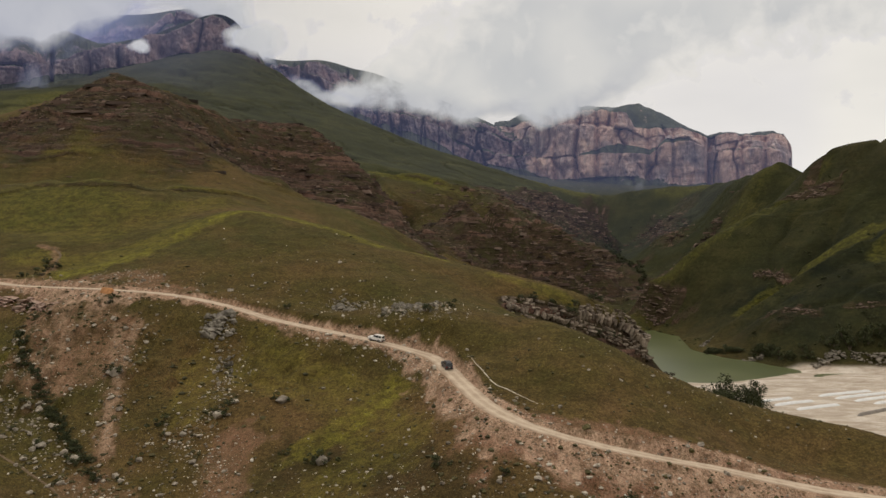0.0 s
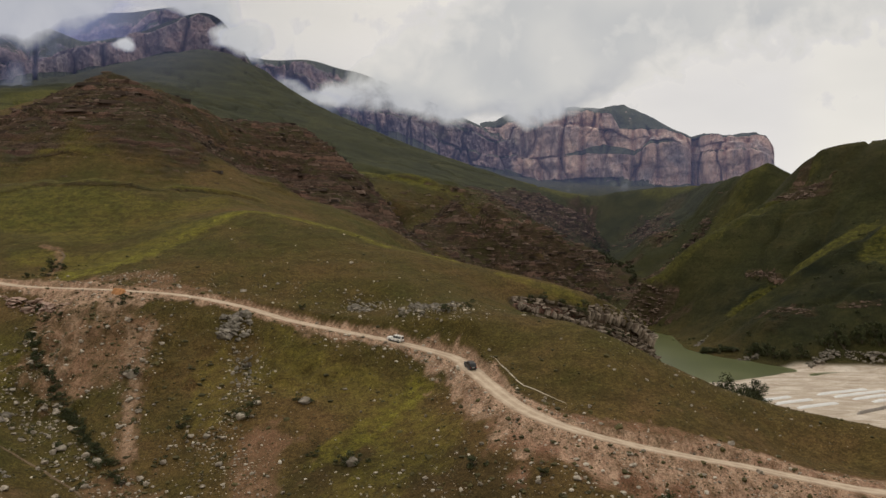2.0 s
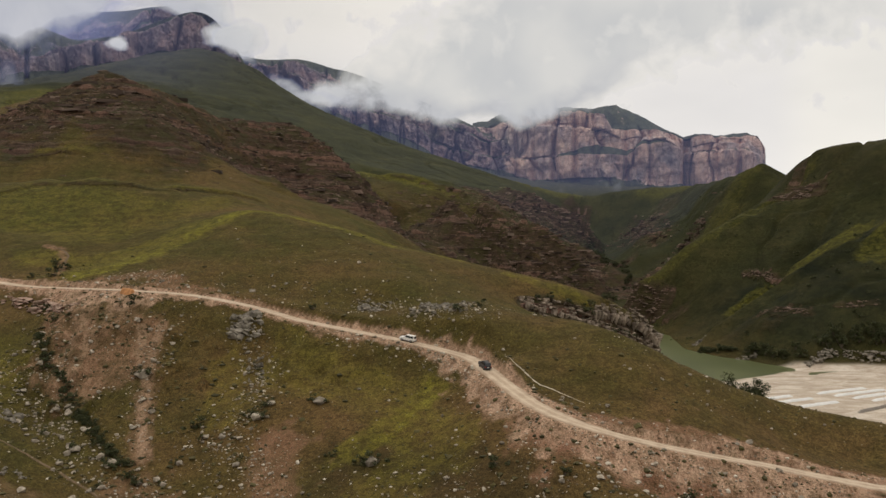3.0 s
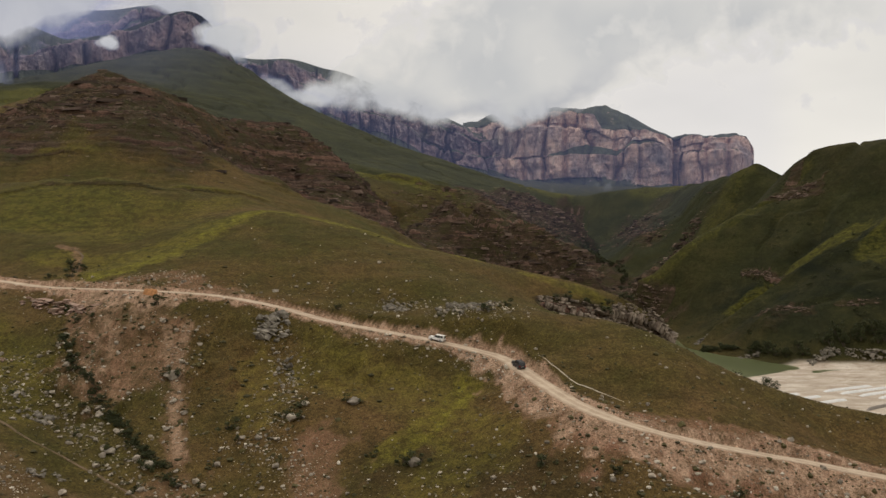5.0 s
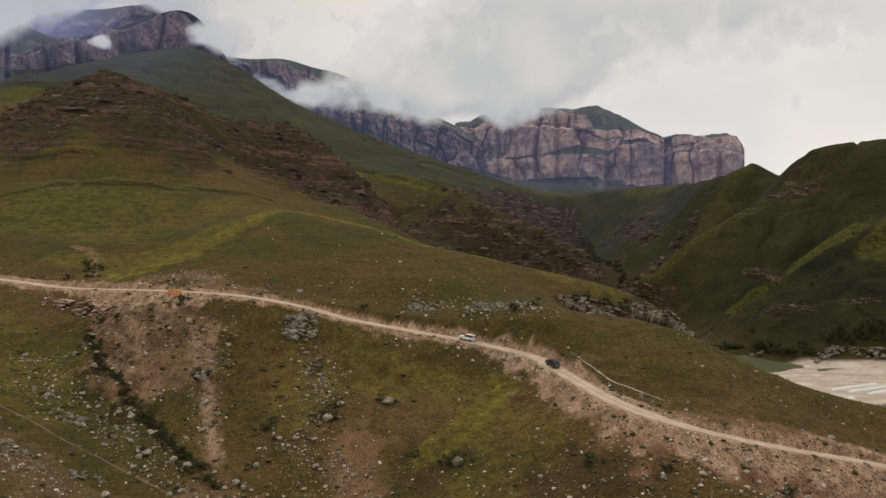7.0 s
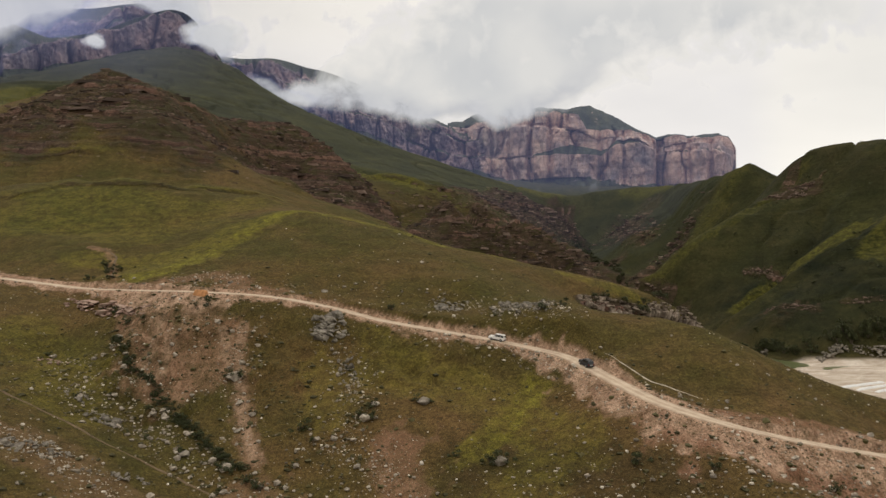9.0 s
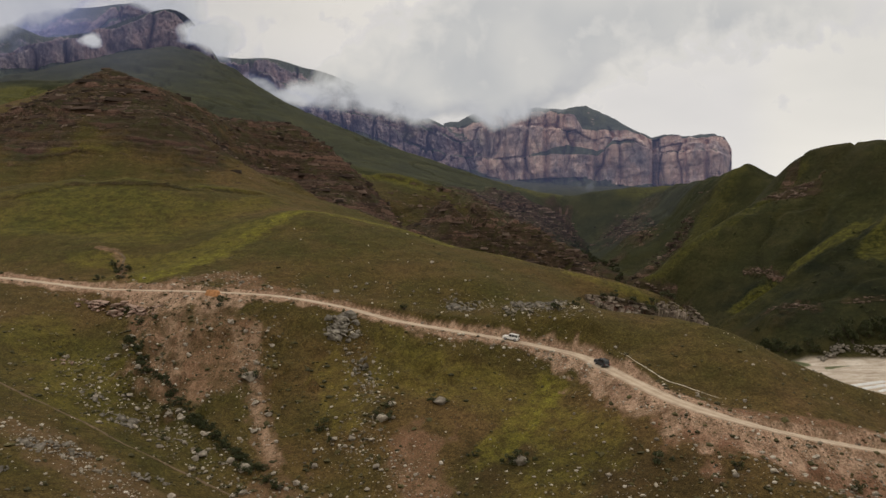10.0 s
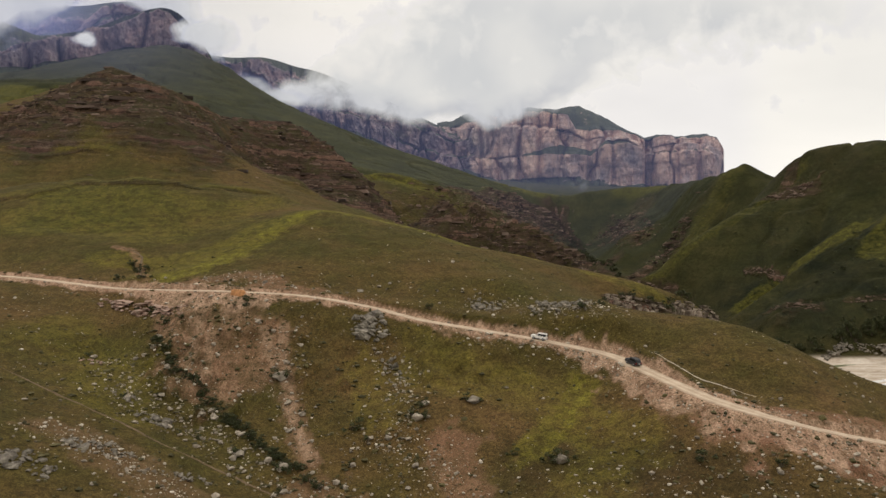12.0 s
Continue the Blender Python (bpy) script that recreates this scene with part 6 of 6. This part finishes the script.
def leaf_cloud(seed, lobes, leaves, leaf, spread=(1, 1, 0.8)):
    """Small leaf clumps set about several lobes, with gaps between."""
    g = np.random.default_rng(seed)
    c = g.normal(0, 0.30, (lobes, 3)) * spread + np.array([0, 0, 0.42])
    c[:, 2] = np.clip(c[:, 2], 0.18, 0.95)
    rad = g.uniform(0.16, 0.30, lobes)
    k = g.integers(0, lobes, leaves)
    d = g.normal(0, 1, (leaves, 3))
    d /= np.linalg.norm(d, axis=1)[:, None]
    p = c[k] + d * (rad[k] * g.uniform(0.55, 1.05, leaves))[:, None]
    p[:, 2] = np.maximum(p[:, 2], 0.02)
    a = g.normal(0, 1, (leaves, 3))
    a /= np.linalg.norm(a, axis=1)[:, None]
    b = np.cross(a, d + 0.3 * g.normal(0, 1, (leaves, 3)))
    b /= np.linalg.norm(b, axis=1)[:, None] + 1e-9
    s = (leaf * g.uniform(0.6, 1.4, leaves))[:, None]
    V = np.stack([p - a * s, p - b * s * 0.7, p + a * s, p + b * s * 0.7], 1).reshape(-1, 3)
    F = np.arange(leaves * 4).reshape(-1, 4)
    return V, F


def limb(bm, p, q, r0, r1, sides=6):
    p, q = Vector(p), Vector(q)
    m = (q - p).to_track_quat('Z', 'Y').to_matrix().to_4x4()
    rings = []
    for pos, r in ((p, r0), (q, r1)):
        rings.append([bm.verts.new(pos + m.to_3x3() @ Vector((r * math.cos(2 * math.pi * i / sides), r * math.sin(2 * math.pi * i / sides), 0))) for i in range(sides)])
    for i in range(sides):
        bm.faces.new((rings[0][i], rings[0][(i + 1) % sides], rings[1][(i + 1) % sides], rings[1][i]))
    bm.faces.new(rings[1])


BUSH_MESHES = [raw_mesh("foliage", *leaf_cloud(200 + i, 7, 520, 0.055), MAT_LEAF) for i in range(5)]
DRY_MESHES = [raw_mesh("dry_foliage", *leaf_cloud(220 + i, 7, 420, 0.05), MAT_DRY) for i in range(2)]
bm = bmesh.new()
for i in range(7):
    w = 2 * math.pi * i / 7
    limb(bm, (0, 0, -0.1), (0.22 * math.cos(w), 0.22 * math.sin(w), 0.42), 0.035, 0.012, 5)
STEM_MESH = bm_mesh("woody_base", bm, MAT_BARK)


def bush(x, y, z, w, h, label, group, meshes=BUSH_MESHES):
    root = tagged(new("bush"), label, "bush", group)
    root.matrix_world = pose(x, y, z - 0.05, 0, 0, rng.uniform(0, 360)) @ Matrix.Diagonal((w, w * rng.uniform(0.8, 1.2), h, 1))
    f = new("foliage", meshes[rng.randrange(len(meshes))])
    f.parent = root
    s = new("woody_base", STEM_MESH)
    s.parent = root
    return root


gully_line = [(-113.8, 192.6), (-109, 185.4), (-104, 179.8), (-94.8, 170.2), (-84.8, 159), (-75.9, 150.2), (-68, 141)]
gully_bushes = [(x, y, 0.95 + 0.75 * rng.random()) for x, y in scatter(gully_line, 0.55, 84, 33)]
gully_bushes += [(-119, 207, 1.8), (-113.9, 200, 2.0), (-109, 198.6, 1.6), (-124, 209, 1.5)]
slope_bushes = [(-62.2, 157.4, 2.4), (-138.5, 251.8, 2.6), (-128.4, 229.6, 2.6), (-92.3, 199, 2.6), (-137.9, 234.5, 2.0), (0.9, 123.6, 2.2), (-42.2, 198.6, 1.6), (-3, 187, 2.2), (-136, 247, 2.2), (-36.5, 162.2, 1.6), (-49.4, 157, 1.8), (-81.5, 175.6, 2.0),
                *BESIDE, (-23.4, 136.6, 2.0), (-134, 249, 2.0), (3.5, 190, 2.0), (12, 117, 1.6), (33, 116, 1.8), (-30, 141, 1.3), (-47, 160.2, 1.6)]
outcrop_bushes = [(56, 257, 2.8), (58.5, 258, 2.4), (48, 250, 2.4), (33, 246, 2.0), (39, 245, 2.4), (46.5, 247, 3.0), (28, 243, 1.6), (62, 250.5, 2.2), (56, 247, 2.0)]
for spots, label, group in ((gully_bushes, "dark green bush growing in the rocky gully", "gully bushes"), (slope_bushes, "low dark green bush on the grassy slope", "slope bushes"),
                            (outcrop_bushes, "dark bush growing from the rock outcrop", "outcrop bushes")):
    a = np.array(spots)
    for (x, y, w), z in zip(spots, land(a[:, 0], a[:, 1])):
        bush(x, y, z + (1.5 if group == "outcrop bushes" else 0), w * 1.35, w * 0.95, label, group)
dry = [(86, 254, 6.0), (90, 250, 5.0), (83, 259, 5.0)]
a = np.array(dry)
for (x, y, w), z in zip(dry, land(a[:, 0], a[:, 1])):
    bush(x, y, z, w, w * 0.7, "grey brown leafless bush at the foot of the outcrop", "dry bushes", DRY_MESHES)
# thickets on the lake shore and below the rock bank
shore_line = scatter([(236, 434), (262, 433), (296, 416), (338, 390)], 3.0, 60, 5)
hedge_line = scatter([(180, 489), (190, 481), (198, 470)], 1.5, 22, 6)
far_line = scatter([(205, 462), (214, 442), (222, 433)], 2.5, 18, 7)
for q, w0, h0, label, group in ((shore_line, 6.5, 7.5, "dark leafy shrub below the pale rock bank", "bank shrubs"), (hedge_line, 5.5, 3.4, "green hedge bush on the lake shore", "shore bushes"),
                                (far_line, 5.0, 4.5, "dark green bush on the lake shore", "shore bushes")):
    for (x, y), z in zip(q, land(q[:, 0], q[:, 1])):
        k = rng.uniform(0.6, 1.2)
        bush(x, y, z, w0 * k, h0 * k, label, group)


def tree(x, y, z, height, seed, label):
    """A tapered trunk with limbs and an uneven crown of leaf clumps."""
    g = random.Random(seed)
    root = tagged(new("tree"), label, "tree", "trees on the river flat")
    root.location = (x, y, z - 0.1)
    bm = bmesh.new()
    limb(bm, (0, 0, 0), (0.1, 0, height * 0.4), height * 0.030, height * 0.020, 8)
    limb(bm, (0.1, 0, height * 0.4), (0, 0.1, height * 0.8), height * 0.020, height * 0.006, 8)
    for i in range(9):
        w = i * 2.4
        h = height * (0.25 + 0.055 * i)
        limb(bm, (0.08, 0, h), (height * 0.28 * math.cos(w), height * 0.28 * math.sin(w), h + height * 0.18), height * 0.010, height * 0.004, 5)
    part("trunk", bm, MAT_BARK, root, "brown bark trunk with limbs")
    V, F = leaf_cloud(seed, 18, 2600, 0.03, (1, 1, 0.9))
    V = V * np.array([height * 0.95, height * 0.95, height * 0.95]) + np.array([0, 0, height * 0.12])
    c = new("crown", raw_mesh("crown", V, F, MAT_LEAF))
    c.parent = root
    return root


for (x, y, h, sd) in ((132, 318, 12, 3), (127, 322, 10, 4), (137, 314, 9, 5), (123, 316, 9, 6), (141, 319, 11, 7), (129, 327, 12, 8)):
    tree(x, y, float(land([x], [y])[0]), h, 400 + sd, "dark green leafy tree on the pale river flat")
g2 = np.random.default_rng(77)
far_trees = [(x, y, h) for (x, y), h in zip(scatter([(300, 1400), (290, 1280), (270, 1100), (246, 930), (238, 840)], 7, 44, 21), g2.uniform(5, 10, 44))]
qa = np.array(far_trees)
for (x, y, h), z in zip(far_trees, land(qa[:, 0], qa[:, 1])):
    bush(x, y, z, h * 1.2, h, "distant dark green bush in the gorge bottom", "gorge bushes")
q = np.concatenate([scatter([(330, 640), (280, 570), (240, 500)], 25, 45, 15), scatter([(380, 560), (320, 500), (260, 460)], 22, 55, 16), scatter([(175, 640), (185, 560), (186, 530)], 5, 22, 17), scatter([(330, 900), (400, 1000), (380, 1200)], 45, 40, 18)])
shapes = [leaf_cloud(500 + i, 6, 130, 0.09) for i in range(6)]
VV, FF, base = [], [], 0
for i, ((x, y), z) in enumerate(zip(q, land(q[:, 0], q[:, 1]))):
    V, F = shapes[i % 6]
    k = rng.uniform(1.2, 3.4)
    VV.append(np.asarray(V) * np.array([k, k, 0.8 * k]) + np.array([x, y, z]))
    FF.append(np.asarray(F) + base)
    base += len(V)
tagged(new("hillside_shrubs", raw_mesh("hillside_shrubs", np.concatenate(VV), np.concatenate(FF), MAT_LEAF)), "small dark shrubs scattered on the far hillsides", "shrubs", kind="stuff")


# ---- long pale heaps and low walls on the river flat ----
MAT_PALE = plain("white_sand", (0.66, 0.65, 0.63), 0.9, 0, 0.08, 0.5)
MAT_WALL = plain("grey_rubble", (0.25, 0.22, 0.19), 0.95, 0, 0.25, 0.9)


def long_heap(name, x, y, length, width, height, turn, mat, label, category, group):
    xs, ys = np.linspace(-0.5, 0.5, 40), np.linspace(-0.5, 0.5, 11)
    X, Y = np.meshgrid(xs, ys)
    prof = (1 - np.abs(2 * Y) ** 2.4) * (1 - np.abs(2 * X) ** 14)
    Z = height * prof * (1 + 0.12 * fbm(X * length / 3, Y * 3 + x, 3, int(x))) - 0.25
    c, s = math.cos(radians(turn)), math.sin(radians(turn))
    gx, gy = x + X * length * c - Y * width * s, y + X * length * s + Y * width * c
    Z = Z + land(gx, gy).reshape(X.shape) + 0.1
    me = grid_mesh(name, gx, gy, Z, {}, mat)
    return tagged(new(name, me), label, category, group)


for (x, y, l, w, t) in ((201, 353, 36, 2.6, 22), (207, 347.5, 38, 2.6, 22), (213, 342, 38, 2.6, 22), (219, 336.5, 38, 2.6, 22), (172, 323, 26, 2.8, 22), (159, 338, 22, 2.8, 22), (165, 331, 24, 2.8, 22)):
    long_heap("sand_ridge", x, y, l, w, 1.1, t, MAT_PALE, "long low white sand ridge on the river flat", "heap", "white heaps")
for (x, y, l, w, t) in ((192, 313, 26, 1.4, 28), (238, 322, 34, 1.4, 25)):
    long_heap("rubble_wall", x, y, l, w, 1.5, t, MAT_WALL, "low grey rubble wall on the river flat", "wall", "rubble walls")

MAT_OCHRE = plain("orange_earth", (0.40, 0.185, 0.070), 0.95, 0, 0.35, 1.5)
long_heap("earth_heap", -95.0, 203.6, 4.2, 2.0, 1.1, -25, MAT_OCHRE, "small heap of orange earth at the road's edge", "heap", "")

# ---- the two vehicles on the road ----
MAT_TYRE = plain("tyre_rubber", (0.02, 0.02, 0.02), 0.85)
MAT_RIM = plain("grey_wheel_rim", (0.35, 0.35, 0.35), 0.4, 0.7)
MAT_GLASS = plain("dark_tinted_glass", (0.015, 0.018, 0.02), 0.08, 0, 0.05)
MAT_TRIM = plain("black_plastic_trim", (0.03, 0.03, 0.03), 0.6)
MAT_LAMP = plain("clear_lamp_lens", (0.75, 0.75, 0.72), 0.15)
MAT_TAIL = plain("red_lamp_lens", (0.35, 0.02, 0.015), 0.2)
MAT_WHITE = plain("dusty_white_paint", (0.80, 0.78, 0.74), 0.35, 0, 0.06)
MAT_BLACK = plain("dusty_black_paint", (0.025, 0.026, 0.03), 0.28, 0, 0.3)


def slab(x0, x1, y0, y1, z0, z1, top=0.0, front=0.0, rear=0.0, bevel=0.05):
    """A bevelled block; its top is drawn in by these amounts at the sides, front and rear."""
    bm = bmesh.new()
    lo = [bm.verts.new(v) for v in ((x0, y0, z0), (x1, y0, z0), (x1, y1, z0), (x0, y1, z0))]
    hi = [bm.verts.new(v) for v in ((x0 + rear, y0 + top, z1), (x1 - front, y0 + top, z1), (x1 - front, y1 - top, z1), (x0 + rear, y1 - top, z1))]
    bm.faces.new(lo[::-1])
    bm.faces.new(hi)
    for i in range(4):
        bm.faces.new((lo[i], lo[(i + 1) % 4], hi[(i + 1) % 4], hi[i]))
    bmesh.ops.recalc_face_normals(bm, faces=bm.faces)
    if bevel:
        bmesh.ops.bevel(bm, geom=bm.edges[:], offset=bevel, segments=2, affect='EDGES', clamp_overlap=True)
    return bm


def wheel(parent, x, y, r):
    def disc(rad, half, seg, bev):
        b = bmesh.new()
        bmesh.ops.create_cone(b, cap_ends=True, segments=seg, radius1=rad, radius2=rad, depth=2 * half, matrix=Matrix.Rotation(radians(90), 4, 'X'))
        bmesh.ops.bevel(b, geom=[e for e in b.edges if len(e.link_faces) == 2 and e.calc_face_angle(0) > 0.8], offset=bev, segments=2, affect='EDGES')
        return b
    tyre = part("wheel", disc(r, 0.12, 20, 0.04), MAT_TYRE, parent, "black rubber tyre", True)
    tyre.location = (x, y, r)
    side = 1 if y > 0 else -1
    rim = part("rim", disc(r * 0.6, 0.02, 14, 0.008), MAT_RIM, tyre, "grey metal rim")
    rim.location = (0, side * 0.118, 0)


def offroader(label, paint, length, width, height, roof_back, rack):
    """Front towards +x."""
    car = tagged(new("car"), label, "car")
    hl, hw = length / 2, width / 2
    part("body", slab(-hl, hl, -hw, hw, 0.38, 1.02, 0.05, 0.08, 0.04, 0.09), paint, car)
    part("hood", slab(hl - 1.45, hl - 0.10, -hw + 0.08, hw - 0.08, 0.98, 1.12, 0.06, 0.16, 0.0, 0.04), paint, car)
    part("cabin", slab(-hl + 0.06, hl - 1.30, -hw + 0.06, hw - 0.06, 0.98, height, 0.14, 0.55, roof_back, 0.07), paint, car)
    for s in (-1, 1):
        n = 3
        x_lo, x_hi = -hl + 0.06 + roof_back + 0.12, hl - 1.30 - 0.42
        for i in range(n):
            a, b = x_lo + (x_hi - x_lo) * i / n + 0.04, x_lo + (x_hi - x_lo) * (i + 1) / n - 0.04
            yy = s * (hw - 0.115)
            part("side_window", slab(a, b, yy - 0.05, yy + 0.05, 1.12, height - 0.14, 0.0, 0.08 if i == n - 1 else 0.0, 0.0, 0.015), MAT_GLASS, car, "dark tinted side window")
        part("mirror", slab(hl - 1.62, hl - 1.48, s * (hw + 0.02) - 0.09, s * (hw + 0.02) + 0.09, 1.08, 1.24, 0.01, 0.02, 0, 0.03), MAT_TRIM, car, "black door mirror")
        part("headlight", slab(hl - 0.12, hl + 0.005, s * (hw - 0.28) - 0.15, s * (hw - 0.28) + 0.15, 0.76, 0.92, 0.01, 0.01, 0, 0.02), MAT_LAMP, car, "clear headlight")
        part("tail_light", slab(-hl - 0.012, -hl + 0.08, s * (hw - 0.17) - 0.08, s * (hw - 0.17) + 0.08, 0.72, 1.0, 0.01, 0, 0.01, 0.02), MAT_TAIL, car, "red tail light")
        part("sill", slab(-hl + 1.0, hl - 1.15, s * hw - 0.05, s * hw + 0.05, 0.32, 0.44, 0.01, 0, 0, 0.02), MAT_TRIM, car, "black side sill")
        if rack:
            part("roof_rail", slab(-hl + 0.7, hl - 2.0, s * (hw - 0.30) - 0.025, s * (hw - 0.30) + 0.025, height - 0.005, height + 0.075, 0.005, 0.05, 0.05, 0.01), MAT_TRIM, car, "black roof rail")
    wind = part("windscreen", slab(-0.03, 0.03, -hw + 0.24, hw - 0.24, 0, height - 1.10, 0.07, 0, 0, 0.015), MAT_GLASS, car, "dark windscreen")
    lean = math.atan2(0.55, height - 0.98)
    wind.matrix_local = pose(hl - 1.34, 0, 1.04, 0, -math.degrees(lean), 0)
    back = part("rear_window", slab(-0.03, 0.03, -hw + 0.26, hw - 0.26, 0, height - 1.24, 0.05, 0, 0, 0.015), MAT_GLASS, car, "dark rear window")
    back.matrix_local = pose(-hl + 0.085, 0, 1.12, 0, math.degrees(math.atan2(roof_back, height - 0.98)), 0)
    part("front_bumper", slab(hl - 0.12, hl + 0.10, -hw + 0.04, hw - 0.04, 0.40, 0.62, 0.02, 0.03, 0, 0.04), MAT_TRIM, car, "black front bumper")
    part("rear_bumper", slab(-hl - 0.10, -hl + 0.1, -hw + 0.04, hw - 0.04, 0.42, 0.62, 0.02, 0, 0.03, 0.04), MAT_TRIM, car, "black rear bumper")
    part("number_plate", slab(-hl - 0.025, -hl + 0.01, -0.26, 0.26, 0.68, 0.80, 0, 0, 0, 0.005), MAT_LAMP, car, "blank white plate")
    part("grille", slab(hl - 0.06, hl + 0.01, -0.42, 0.42, 0.66, 0.90, 0, 0, 0, 0.02), MAT_TRIM, car, "black grille")
    for x in (hl - 0.88, -hl + 0.92):
        for y in (hw - 0.11, -hw + 0.11):
            wheel(car, x, y, 0.38)
    return car


def park(car, k, side=0.0):
    p, q = Vector(road_path[k]), Vector(road_path[k - 3])
    d = q - p
    yaw = math.degrees(math.atan2(d.y, d.x))
    slope = math.degrees(math.atan2(d.z, math.hypot(d.x, d.y)))
    car.matrix_world = pose(p.x, p.y, p.z + 0.05, 0, -slope, yaw)


white_car = offroader("dusty white off-road wagon standing on the dirt road", MAT_WHITE, 4.3, 1.76, 1.78, 0.16, False)
park(white_car, 295)
black_car = offroader("dark black off-road car with roof rails on the dirt road", MAT_BLACK, 4.25, 1.76, 1.72, 0.30, True)
park(black_car, 329)
